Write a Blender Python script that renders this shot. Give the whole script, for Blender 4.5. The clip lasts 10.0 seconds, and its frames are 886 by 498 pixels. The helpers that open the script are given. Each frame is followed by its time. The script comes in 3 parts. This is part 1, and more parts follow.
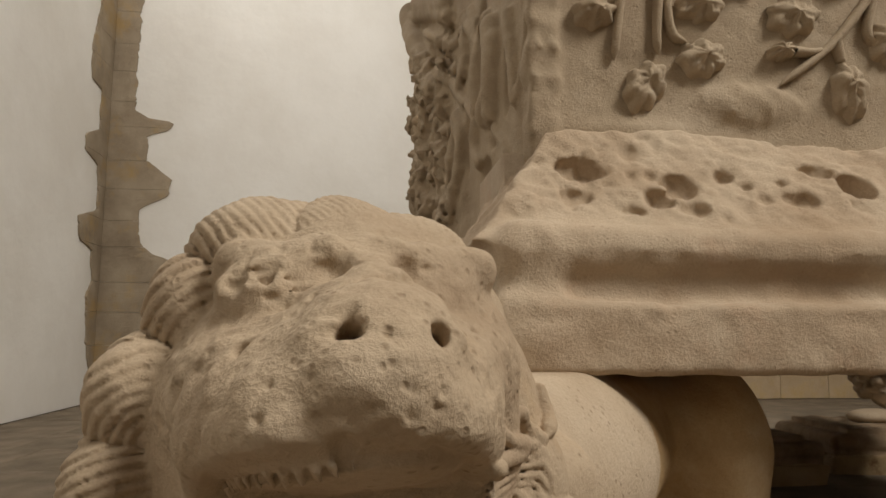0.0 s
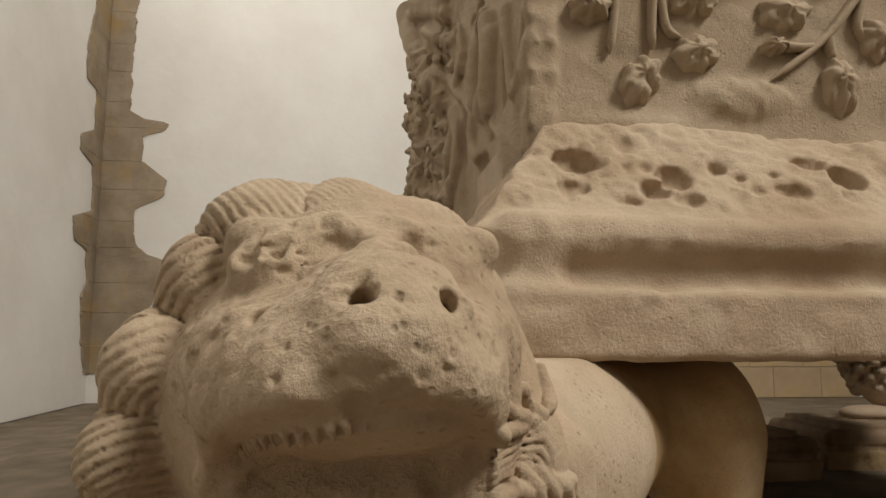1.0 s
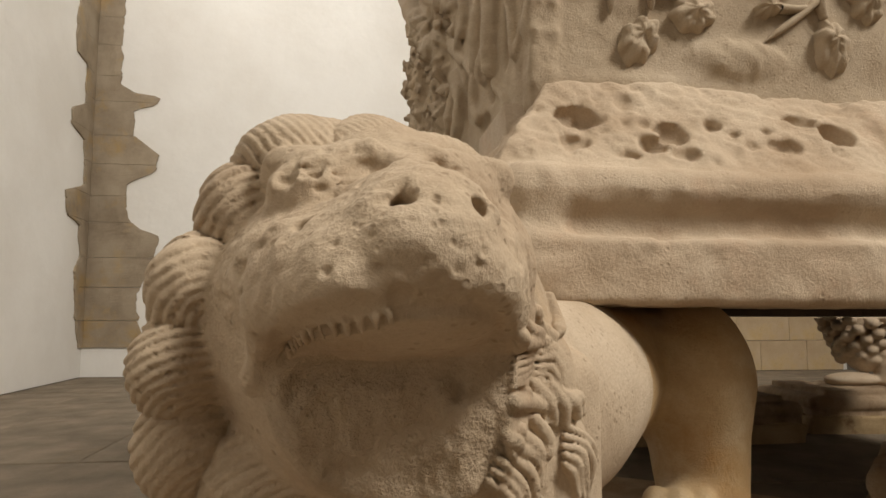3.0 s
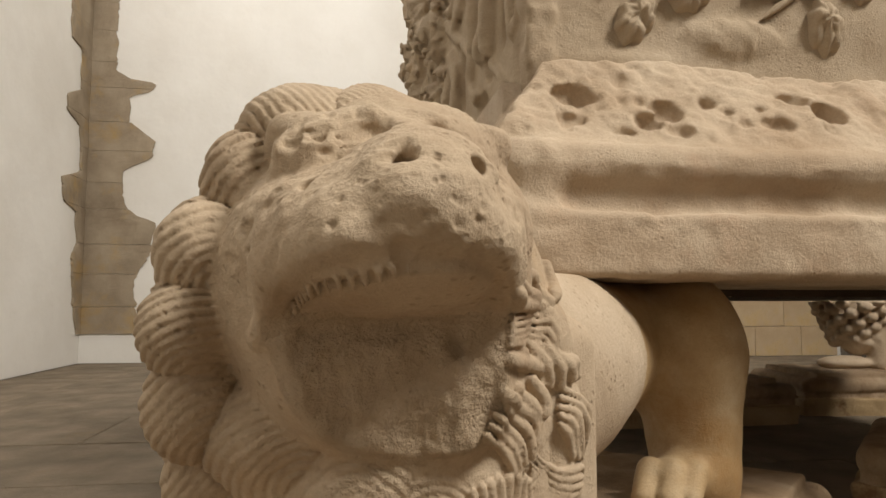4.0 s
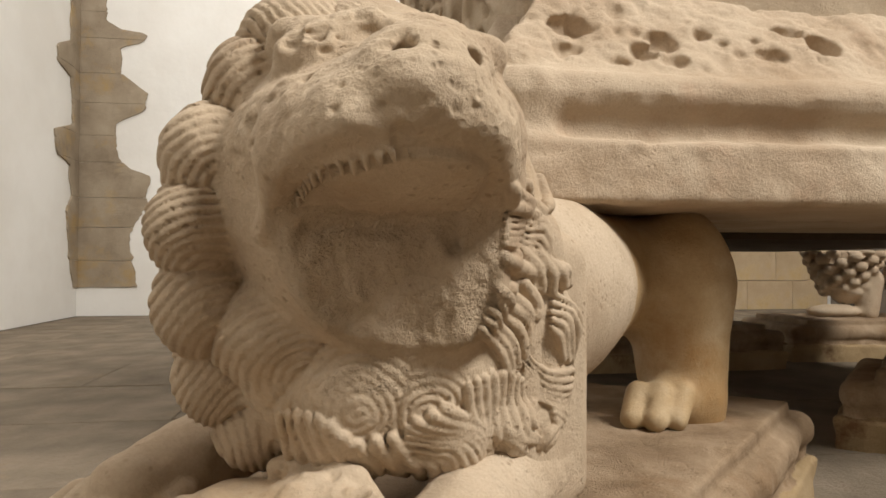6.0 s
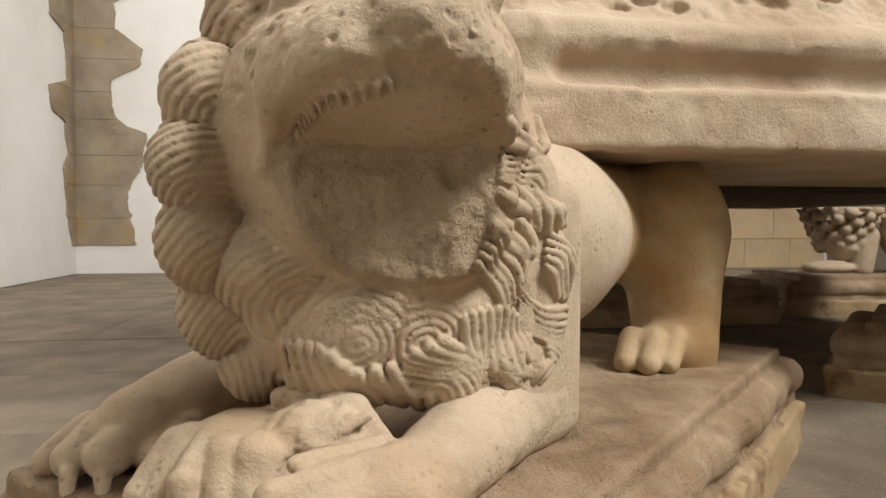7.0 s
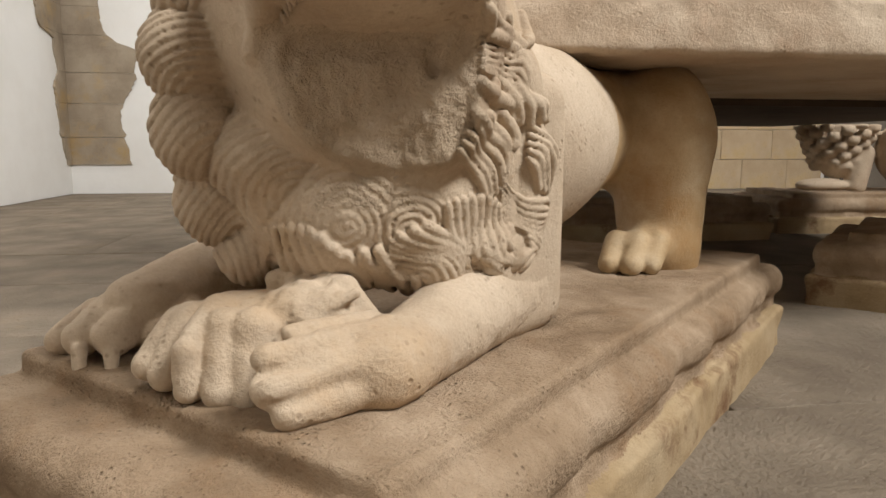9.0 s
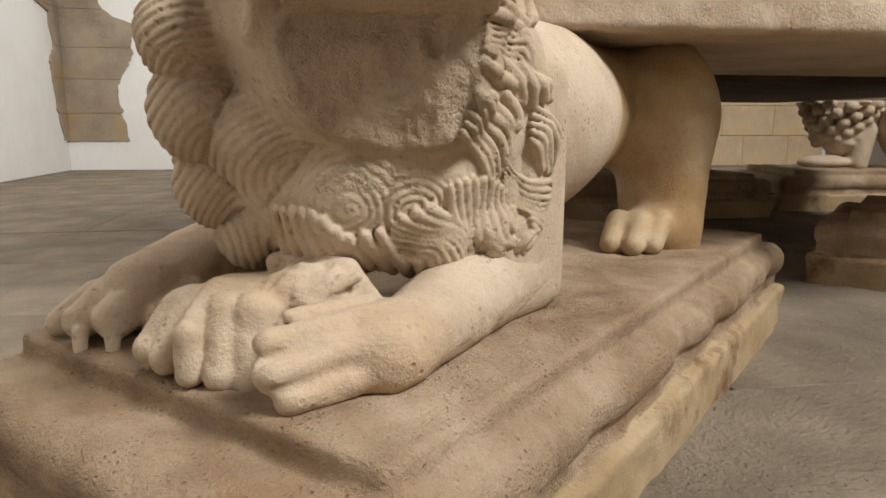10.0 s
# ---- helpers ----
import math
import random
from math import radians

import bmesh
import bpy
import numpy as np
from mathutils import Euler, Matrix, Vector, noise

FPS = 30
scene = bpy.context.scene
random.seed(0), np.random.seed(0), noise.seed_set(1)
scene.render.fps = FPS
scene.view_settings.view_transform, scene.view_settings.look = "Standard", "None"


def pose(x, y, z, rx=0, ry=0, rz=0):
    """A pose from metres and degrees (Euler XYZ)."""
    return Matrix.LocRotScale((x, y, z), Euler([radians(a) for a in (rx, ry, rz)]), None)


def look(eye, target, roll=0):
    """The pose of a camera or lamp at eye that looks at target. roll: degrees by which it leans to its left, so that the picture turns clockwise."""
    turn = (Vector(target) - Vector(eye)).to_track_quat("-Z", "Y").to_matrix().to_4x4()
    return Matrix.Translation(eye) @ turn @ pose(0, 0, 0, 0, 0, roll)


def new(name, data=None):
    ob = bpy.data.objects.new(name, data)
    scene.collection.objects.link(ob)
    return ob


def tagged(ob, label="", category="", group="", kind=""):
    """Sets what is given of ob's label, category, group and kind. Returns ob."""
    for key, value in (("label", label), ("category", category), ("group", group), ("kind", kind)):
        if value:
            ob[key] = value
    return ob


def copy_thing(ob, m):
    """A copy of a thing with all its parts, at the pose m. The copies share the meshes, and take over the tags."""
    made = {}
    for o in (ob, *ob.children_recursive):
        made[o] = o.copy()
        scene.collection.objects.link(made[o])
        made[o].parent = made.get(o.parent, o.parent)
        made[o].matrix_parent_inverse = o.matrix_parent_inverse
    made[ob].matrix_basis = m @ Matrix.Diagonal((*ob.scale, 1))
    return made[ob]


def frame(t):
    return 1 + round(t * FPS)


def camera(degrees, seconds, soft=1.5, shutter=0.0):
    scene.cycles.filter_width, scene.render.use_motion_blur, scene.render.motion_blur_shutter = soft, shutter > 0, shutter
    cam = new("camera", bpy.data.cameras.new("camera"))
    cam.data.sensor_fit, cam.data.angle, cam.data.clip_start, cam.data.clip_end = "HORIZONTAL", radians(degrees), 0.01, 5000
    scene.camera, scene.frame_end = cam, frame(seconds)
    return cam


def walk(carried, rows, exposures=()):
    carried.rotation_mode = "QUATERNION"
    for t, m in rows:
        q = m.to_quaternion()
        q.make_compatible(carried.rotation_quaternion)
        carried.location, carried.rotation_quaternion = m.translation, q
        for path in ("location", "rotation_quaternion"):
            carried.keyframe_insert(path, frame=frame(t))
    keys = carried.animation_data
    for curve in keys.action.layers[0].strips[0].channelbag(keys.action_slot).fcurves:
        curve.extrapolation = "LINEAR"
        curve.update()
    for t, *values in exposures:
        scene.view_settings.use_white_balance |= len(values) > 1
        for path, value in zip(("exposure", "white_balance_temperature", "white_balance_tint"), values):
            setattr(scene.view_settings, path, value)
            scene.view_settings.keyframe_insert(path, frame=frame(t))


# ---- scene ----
cam = camera(65.75, 10.0)
PATH = [
    (0, 0.0363, 0.0709, 0.5768, 97.233, -0.261, 1.664),
    (0.5, 0.0337, 0.0633, 0.5668, 97.342, -0.199, 1.424),
    (1, 0.0295, 0.0567, 0.5575, 97.404, -0.127, 1.223),
    (1.5, 0.0268, 0.0467, 0.5434, 97.002, -0.103, 1.000),
    (2, 0.0189, 0.0355, 0.5298, 96.570, -0.106, 0.781),
    (2.5, 0.0101, 0.0289, 0.5205, 96.154, -0.086, 0.567),
    (4, 0.0033, 0.0078, 0.4897, 94.764, 0.015, 0.129),
    (4.5, 0.0010, 0.0028, 0.4805, 94.303, -0.004, -0.014),
    (5, 0.0000, 0.0000, 0.4735, 93.799, -0.000, 0.001),
    (5.5, 0.0008, -0.0058, 0.4562, 92.785, -0.004, -0.121),
    (7, 0.0033, -0.0234, 0.4215, 88.044, -0.043, -0.364),
    (7.5, 0.0025, -0.0377, 0.4091, 86.434, -0.054, -0.397),
    (8, 0.0030, -0.0449, 0.4036, 84.702, -0.075, -0.463),
    (8.5, 0.0095, -0.0477, 0.4021, 83.192, -0.079, -0.497),
    (9, 0.0156, -0.0558, 0.3920, 81.685, -0.076, -0.518),
    (9.5, 0.0151, -0.0538, 0.3936, 80.448, -0.092, -0.566),
    (10, 0.0132, -0.0501, 0.3972, 79.685, -0.094, -0.559),
]
walk(cam, [(t, pose(x, y, z, rx, ry, rz)) for t, x, y, z, rx, ry, rz in PATH], exposures=((0, -0.85, 6700, 10), (2.5, -0.52, 6680, 10), (5, -0.26, 6580, 10), (7.5, 0.02, 6150, 10), (10, 0.02, 6050, 10)))

# tomb axes: D runs along the front of the slab, N runs back under the tomb
D2, N2 = np.array([0.990, 0.139]), np.array([-0.139, 0.990])
TURN = 8.0
# lion axes: U to its side, V from nose to tail
U2, V2 = np.array([0.811, -0.585]), np.array([0.585, 0.811])
LION_TURN = -35.8

# ---- light ----
world = bpy.data.worlds.new("world")
scene.world = world
world.use_nodes = True
wn = world.node_tree
sky = wn.nodes.new("ShaderNodeTexSky")
sky.sky_type, sky.sun_disc = "NISHITA", False
sky.sun_elevation, sky.sun_rotation = radians(35), radians(120)
wn.links.new(sky.outputs[0], wn.nodes["Background"].inputs[0])
wn.nodes["Background"].inputs[1].default_value = 0.1


def area_lamp(name, eye, target, w, h, watts, colour):
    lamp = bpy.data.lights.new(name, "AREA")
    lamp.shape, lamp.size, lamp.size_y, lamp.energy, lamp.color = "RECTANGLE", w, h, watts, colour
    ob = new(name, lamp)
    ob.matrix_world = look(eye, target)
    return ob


# added lamps, never in view: key from high right, fill for north wall and relief
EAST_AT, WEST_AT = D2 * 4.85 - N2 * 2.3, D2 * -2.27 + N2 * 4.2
area_lamp("area_lamp_east", (EAST_AT[0], EAST_AT[1], 6.5), (0.2, 1.0, 0.4), 2.4, 2.4, 1130, (1.0, 0.96, 0.89))
area_lamp("area_lamp_west", (WEST_AT[0], WEST_AT[1], 6.4), (0.2, 4.9, 1.1), 1.5, 2.2, 240, (1.0, 0.97, 0.93))


# ---- materials ----
def ramp(nt, src, stops):
    n = nt.nodes.new("ShaderNodeValToRGB")
    e = n.color_ramp.elements
    e[0].position, e[0].color = stops[0][0], (*stops[0][1], 1)
    e[1].position, e[1].color = stops[-1][0], (*stops[-1][1], 1)
    for at, col in stops[1:-1]:
        e.new(at).color = (*col, 1)
    nt.links.new(src, n.inputs[0])
    return n.outputs[0]


def noise_tex(nt, co, scale, detail=6, rough=0.6, kind="ShaderNodeTexNoise"):
    n = nt.nodes.new(kind)
    n.inputs["Scale"].default_value = scale
    if kind == "ShaderNodeTexNoise":
        n.inputs["Detail"].default_value, n.inputs["Roughness"].default_value = detail, rough
    nt.links.new(co, n.inputs["Vector"])
    return n


def mix(nt, fac, a, b, how="MIX"):
    n = nt.nodes.new("ShaderNodeMix")
    n.data_type, n.blend_type = "RGBA", how
    for sock, v in ((n.inputs[0], fac), (n.inputs[6], a), (n.inputs[7], b)):
        if isinstance(v, (int, float)):
            sock.default_value = v
        elif isinstance(v, tuple):
            sock.default_value = (*v, 1)
        else:
            nt.links.new(v, sock)
    return n.outputs[2]


def scalar(nt, how, a, b):
    n = nt.nodes.new("ShaderNodeMath")
    n.operation = how
    for sock, v in ((n.inputs[0], a), (n.inputs[1], b)):
        if isinstance(v, (int, float)):
            sock.default_value = v
        else:
            nt.links.new(v, sock)
    return n.outputs[0]


def stone(name, pale, mid, dark, patina=None, patina_at=(0.55, 0.75), grain=260.0, bump=0.8, pores=0.5, rough=0.85, size=1.0, dist=0.004):
    """Weathered limestone: blotches, grain, pores and a patina of another colour."""
    m = bpy.data.materials.new(name)
    m.use_nodes = True
    nt = m.node_tree
    bsdf = nt.nodes["Principled BSDF"]
    co = nt.nodes.new("ShaderNodeTexCoord").outputs["Object"]
    big = noise_tex(nt, co, 5.0 * size, 8, 0.62)
    col = ramp(nt, big.outputs[0], [(0.3, dark), (0.5, mid), (0.7, pale)])
    fine = noise_tex(nt, co, grain, 4, 0.7)
    col = mix(nt, 0.35, col, ramp(nt, fine.outputs[0], [(0.3, (0.62, 0.6, 0.57)), (0.7, (1.0, 1.0, 1.0))]), "MULTIPLY")
    if patina:
        p = noise_tex(nt, co, 3.4 * size, 9, 0.7)
        col = mix(nt, ramp(nt, p.outputs[0], [(patina_at[0], (0, 0, 0)), (patina_at[1], (1, 1, 1))]), col, patina)
    vo = nt.nodes.new("ShaderNodeTexVoronoi")
    vo.inputs["Scale"].default_value = 95.0 * size
    nt.links.new(co, vo.inputs["Vector"])
    pit = ramp(nt, vo.outputs["Distance"], [(0.10, (0, 0, 0)), (0.30, (1, 1, 1))])
    keep = ramp(nt, noise_tex(nt, co, 14.0 * size, 5, 0.6).outputs[0], [(0.45, (1, 1, 1)), (0.6, (0, 0, 0))])
    pit = mix(nt, keep, pit, (1.0, 1.0, 1.0))
    col = mix(nt, pores, col, mix(nt, 1.0, col, mix(nt, pit, (0.5, 0.43, 0.36), (1.0, 1.0, 1.0)), "MULTIPLY"))
    nt.links.new(col, bsdf.inputs["Base Color"])
    bsdf.inputs["Roughness"].default_value = rough
    bsdf.inputs["Specular IOR Level"].default_value = 0.25
    h = scalar(nt, "ADD", scalar(nt, "MULTIPLY", fine.outputs[0], 0.5), scalar(nt, "MULTIPLY", pit, pores))
    h = scalar(nt, "ADD", h, scalar(nt, "MULTIPLY", noise_tex(nt, co, 60.0 * size, 6, 0.65).outputs[0], 0.7))
    b = nt.nodes.new("ShaderNodeBump")
    b.inputs["Strength"].default_value, b.inputs["Distance"].default_value = bump, dist
    nt.links.new(h, b.inputs["Height"])
    nt.links.new(b.outputs[0], bsdf.inputs["Normal"])
    return m


M_LION = stone("lion_limestone", (0.60, 0.485, 0.36), (0.50, 0.39, 0.275), (0.40, 0.295, 0.20), (0.47, 0.32, 0.18), (0.56, 0.80), bump=0.7, dist=0.0044)
M_SLAB = stone("slab_limestone", (0.58, 0.475, 0.355), (0.50, 0.39, 0.28), (0.41, 0.30, 0.20), (0.50, 0.34, 0.23), (0.55, 0.75), pores=0.22)
M_CHEST = stone("chest_limestone", (0.50, 0.405, 0.30), (0.425, 0.335, 0.235), (0.35, 0.265, 0.18), (0.46, 0.33, 0.20), (0.58, 0.8), pores=0.25)
M_PLINTH = stone("plinth_limestone", (0.50, 0.375, 0.255), (0.36, 0.255, 0.16), (0.20, 0.13, 0.072), (0.27, 0.165, 0.085), (0.54, 0.70), pores=0.4, dist=0.007, size=1.5, bump=1.0)
M_OCHRE = stone("ochre_stone", (0.46, 0.35, 0.215), (0.37, 0.265, 0.145), (0.27, 0.185, 0.095), (0.16, 0.085, 0.04), (0.55, 0.64), pores=0.3)
M_BREAK = stone("broken_limestone", (0.58, 0.46, 0.335), (0.51, 0.395, 0.275), (0.43, 0.325, 0.215), (0.47, 0.36, 0.23), (0.55, 0.7), grain=150.0, pores=0.15, bump=1.0, dist=0.009, size=2.0)
M_WARM = stone("stained_limestone", (0.55, 0.43, 0.28), (0.45, 0.32, 0.175), (0.34, 0.215, 0.10), (0.36, 0.215, 0.09), (0.5, 0.68), pores=0.25, bump=0.5, rough=0.6, size=1.6)
M_FLOOR = stone("floor_stone", (0.28, 0.225, 0.163), (0.205, 0.163, 0.116), (0.14, 0.108, 0.076), (0.26, 0.19, 0.11), (0.6, 0.8), size=0.9, grain=110.0, pores=0.2, bump=1.0, dist=0.009)
M_DARK_BROWN = stone("dark_brown", (0.085, 0.055, 0.035), (0.055, 0.035, 0.022), (0.03, 0.019, 0.012), rough=0.7)
M_GROUT = stone("joint_mortar", (0.30, 0.26, 0.21), (0.25, 0.21, 0.165), (0.2, 0.165, 0.125))
# grey for surfaces out of view, kept dark so they bounce little light
M_UNSEEN = stone("unseen_dark_stone", (0.28, 0.245, 0.20), (0.22, 0.19, 0.155), (0.16, 0.135, 0.11), size=0.3)
M_RUBBLE = stone("bare_masonry", (0.40, 0.33, 0.24), (0.33, 0.265, 0.19), (0.25, 0.195, 0.135), (0.36, 0.25, 0.12), (0.52, 0.66), size=0.8)
M_ASHLAR = stone("yellow_ashlar", (0.62, 0.50, 0.34), (0.55, 0.42, 0.27), (0.45, 0.33, 0.2), (0.55, 0.38, 0.16), (0.5, 0.7), size=0.6)


def plaster(name, pale, dim):
    m = bpy.data.materials.new(name)
    m.use_nodes = True
    nt = m.node_tree
    bsdf = nt.nodes["Principled BSDF"]
    co = nt.nodes.new("ShaderNodeTexCoord").outputs["Object"]
    big = noise_tex(nt, co, 0.9, 7, 0.6)
    col = ramp(nt, big.outputs[0], [(0.35, dim), (0.62, pale)])
    nt.links.new(col, bsdf.inputs["Base Color"])
    bsdf.inputs["Roughness"].default_value = 0.9
    b = nt.nodes.new("ShaderNodeBump")
    b.inputs["Strength"].default_value, b.inputs["Distance"].default_value = 0.25, 0.02
    nt.links.new(noise_tex(nt, co, 7.0, 8, 0.6).outputs[0], b.inputs["Height"])
    nt.links.new(b.outputs[0], bsdf.inputs["Normal"])
    return m


M_PLASTER = plaster("lime_plaster", (0.79, 0.77, 0.73), (0.70, 0.67, 0.62))


# ---- solids carved from distance fields ----
def vnoise(p, scale, seed=0):
    """Smooth lattice noise, about -1 to 1."""
    q = p * scale
    i = np.floor(q).astype(np.int64)
    w = (q - i).astype(np.float32)
    w = w * w * (3 - 2 * w)
    out = np.zeros(len(p), np.float32)
    for dx in (0, 1):
        for dy in (0, 1):
            for dz in (0, 1):
                k = (i[:, 0] + dx) * 73856093 ^ (i[:, 1] + dy) * 19349663 ^ (i[:, 2] + dz) * 83492791 ^ (seed * 2654435761)
                k = (k ^ (k >> 13)) * 1274126177
                k = (k ^ (k >> 16)) & 0xFFFF
                r = k.astype(np.float32) / 32767.5 - 1
                out += r * (w[:, 0] if dx else 1 - w[:, 0]) * (w[:, 1] if dy else 1 - w[:, 1]) * (w[:, 2] if dz else 1 - w[:, 2])
    return out


def fbm(p, scale, octaves=3, seed=0):
    return sum(vnoise(p, scale * 2 ** o, seed + o) * 0.5 ** o for o in range(octaves))


def smin(a, b, k):
    h = np.maximum(k - np.abs(a - b), 0) / k
    return np.minimum(a, b) - h * h * k * 0.25


def smax(a, b, k):
    return -smin(-a, -b, k)


def length3(x, y, z):
    return np.sqrt(x * x + y * y + z * z)


def ell(p, c, r):
    x, y, z = (p[:, 0] - c[0]) / r[0], (p[:, 1] - c[1]) / r[1], (p[:, 2] - c[2]) / r[2]
    k0 = length3(x, y, z)
    return k0 * (k0 - 1) / (length3(x / r[0], y / r[1], z / r[2]) + 1e-9)


def cone(p, a, b, ra, rb):
    x, y, z = p[:, 0] - a[0], p[:, 1] - a[1], p[:, 2] - a[2]
    u, v, w = float(b[0] - a[0]), float(b[1] - a[1]), float(b[2] - a[2])
    t = np.clip((x * u + y * v + z * w) / (u * u + v * v + w * w + 1e-12), 0, 1)
    return length3(x - t * u, y - t * v, z - t * w) - (ra + (rb - ra) * t)


def box(p, c, half, r):
    x, y, z = (np.abs(p[:, k] - c[k]) - (half[k] - r) for k in range(3))
    out = length3(np.maximum(x, 0), np.maximum(y, 0), np.maximum(z, 0))
    return out + np.minimum(np.maximum(np.maximum(x, y), z), 0) - r


def carve(fn, lo, hi, h, slack=1.5, single=False, relax=0):
    """Surface-net mesh of fn(points) < 0 between the corners lo and hi, with cells of size h; returns verts, faces."""
    B = 12
    n = np.ceil((np.array(hi) - lo) / h / B).astype(int) * B
    lo = np.array(lo, np.float32)
    nb = n // B
    g = np.stack(np.meshgrid(*[np.arange(k) for k in nb], indexing="ij"), -1).reshape(-1, 3)
    mid = lo + (g * B + B / 2) * h
    d = fn(mid.astype(np.float32))
    grid = np.ones(n + 1, np.float32)
    half = B * h * 0.87 * slack
    off = np.stack(np.meshgrid(*[np.arange(B + 1)] * 3, indexing="ij"), -1).reshape(-1, 3)
    for blk in g[d < -half]:
        x, y, z = blk * B
        grid[x:x + B + 1, y:y + B + 1, z:z + B + 1] = -1
    near = g[np.abs(d) <= half]
    many = 1 if single else 120
    for s in range(0, len(near), many):
        some = near[s:s + many]
        idx = (some[:, None] * B + off[None]).reshape(-1, 3)
        v = fn((lo + idx * h).astype(np.float32))
        grid[idx[:, 0], idx[:, 1], idx[:, 2]] = v
    neg = grid < 0
    cells = np.zeros(n, np.int8)
    for dx in (0, 1):
        for dy in (0, 1):
            for dz in (0, 1):
                cells += neg[dx:n[0] + dx, dy:n[1] + dy, dz:n[2] + dz]
    cut = (cells > 0) & (cells < 8)
    ci = np.argwhere(cut)
    number = np.full(n, -1, np.int64)
    number[cut] = np.arange(len(ci))
    tot, cnt = np.zeros((len(ci), 3), np.float64), np.zeros(len(ci))
    corners = [(dx, dy, dz) for dx in (0, 1) for dy in (0, 1) for dz in (0, 1)]
    val = {c: grid[ci[:, 0] + c[0], ci[:, 1] + c[1], ci[:, 2] + c[2]] for c in corners}
    for a in corners:
        for ax in range(3):
            if a[ax] == 0:
                b = tuple(1 if k == ax else a[k] for k in range(3))
                va, vb = val[a], val[b]
                ok = (va < 0) != (vb < 0)
                t = np.where(ok, va / np.where(va == vb, 1, va - vb), 0)
                pt = np.tile(np.array(a, float), (len(ci), 1))
                pt[:, ax] += t
                tot[ok] += pt[ok]
                cnt[ok] += 1
    verts = lo + (ci + tot / np.maximum(cnt, 1)[:, None]) * h
    faces = []
    for ax in range(3):
        b, c = (ax + 1) % 3, (ax + 2) % 3
        lead = [slice(None)] * 3
        tail = [slice(None)] * 3
        lead[ax], tail[ax] = slice(0, n[ax]), slice(1, n[ax] + 1)
        change = neg[tuple(lead)] != neg[tuple(tail)]
        e = np.argwhere(change)
        e = e[(e[:, b] > 0) & (e[:, c] > 0) & (e[:, b] < n[b]) & (e[:, c] < n[c])]
        first = neg[e[:, 0], e[:, 1], e[:, 2]]
        quad = []
        for db, dc in ((1, 1), (0, 1), (0, 0), (1, 0)):
            k = e.copy()
            k[:, b] -= db
            k[:, c] -= dc
            quad.append(number[k[:, 0], k[:, 1], k[:, 2]])
        quad = np.stack(quad, 1)
        quad[~first] = quad[~first][:, ::-1]
        faces.append(quad)
    faces = np.concatenate(faces)
    faces = faces[(faces >= 0).all(1)]
    for _ in range(relax):
        tot, cnt = np.zeros_like(verts), np.zeros(len(verts))
        for k in range(4):
            for o in (1, 3):
                np.add.at(tot, faces[:, k], verts[faces[:, (k + o) % 4]])
                np.add.at(cnt, faces[:, k], 1)
        verts = 0.4 * verts + 0.6 * tot / np.maximum(cnt, 1)[:, None]
    return verts, faces


def mesh_of(name, pieces, material, smooth=True):
    """One mesh out of several (verts, faces) pieces with quad faces."""
    verts = np.concatenate([v for v, _ in pieces])
    base = np.cumsum([0] + [len(v) for v, _ in pieces])
    faces = np.concatenate([f + o for (_, f), o in zip(pieces, base)])
    me = bpy.data.meshes.new(name)
    me.vertices.add(len(verts))
    me.vertices.foreach_set("co", verts.astype(np.float32).ravel())
    me.loops.add(faces.size)
    me.loops.foreach_set("vertex_index", faces.astype(np.int32).ravel())
    me.polygons.add(len(faces))
    me.polygons.foreach_set("loop_start", np.arange(0, faces.size, 4, dtype=np.int32))
    me.polygons.foreach_set("loop_total", np.full(len(faces), 4, np.int32))
    me.update(calc_edges=True)
    me.validate()
    me.polygons.foreach_set("use_smooth", np.full(len(me.polygons), smooth))
    me.materials.append(material)
    return me


def tint(me, materials, which):
    """Gives faces one of further materials by where they lie."""
    for m in materials:
        me.materials.append(m)
    c = np.zeros(len(me.polygons) * 3, np.float32)
    me.polygons.foreach_get("center", c)
    me.polygons.foreach_set("material_index", which(c.reshape(-1, 3)).astype(np.int32))


def rigid(p, axes, origin):
    """World points in a frame given by two level axes and an origin."""
    q = p - np.array(origin, np.float32)
    return np.stack([q[:, :2] @ axes[0].astype(np.float32), q[:, :2] @ axes[1].astype(np.float32), q[:, 2]], 1)


def slab_box(p0, p1, q0, q1, z0, z1):
    """A plain box piece in tomb axes, as verts and quads in world places."""
    v = np.array([[*(D2 * p + N2 * q), z] for p in (p0, p1) for q in (q0, q1) for z in (z0, z1)])
    f = np.array([[0, 1, 3, 2], [4, 6, 7, 5], [0, 4, 5, 1], [2, 3, 7, 6], [0, 2, 6, 4], [1, 5, 7, 3]])
    return v, f


# ---- lion ----
HEAD_AXES = (np.array([0.966, 0.259]), np.array([-0.259, 0.966]))
HEAD_AT = (-0.03, 0.56, 0.50)


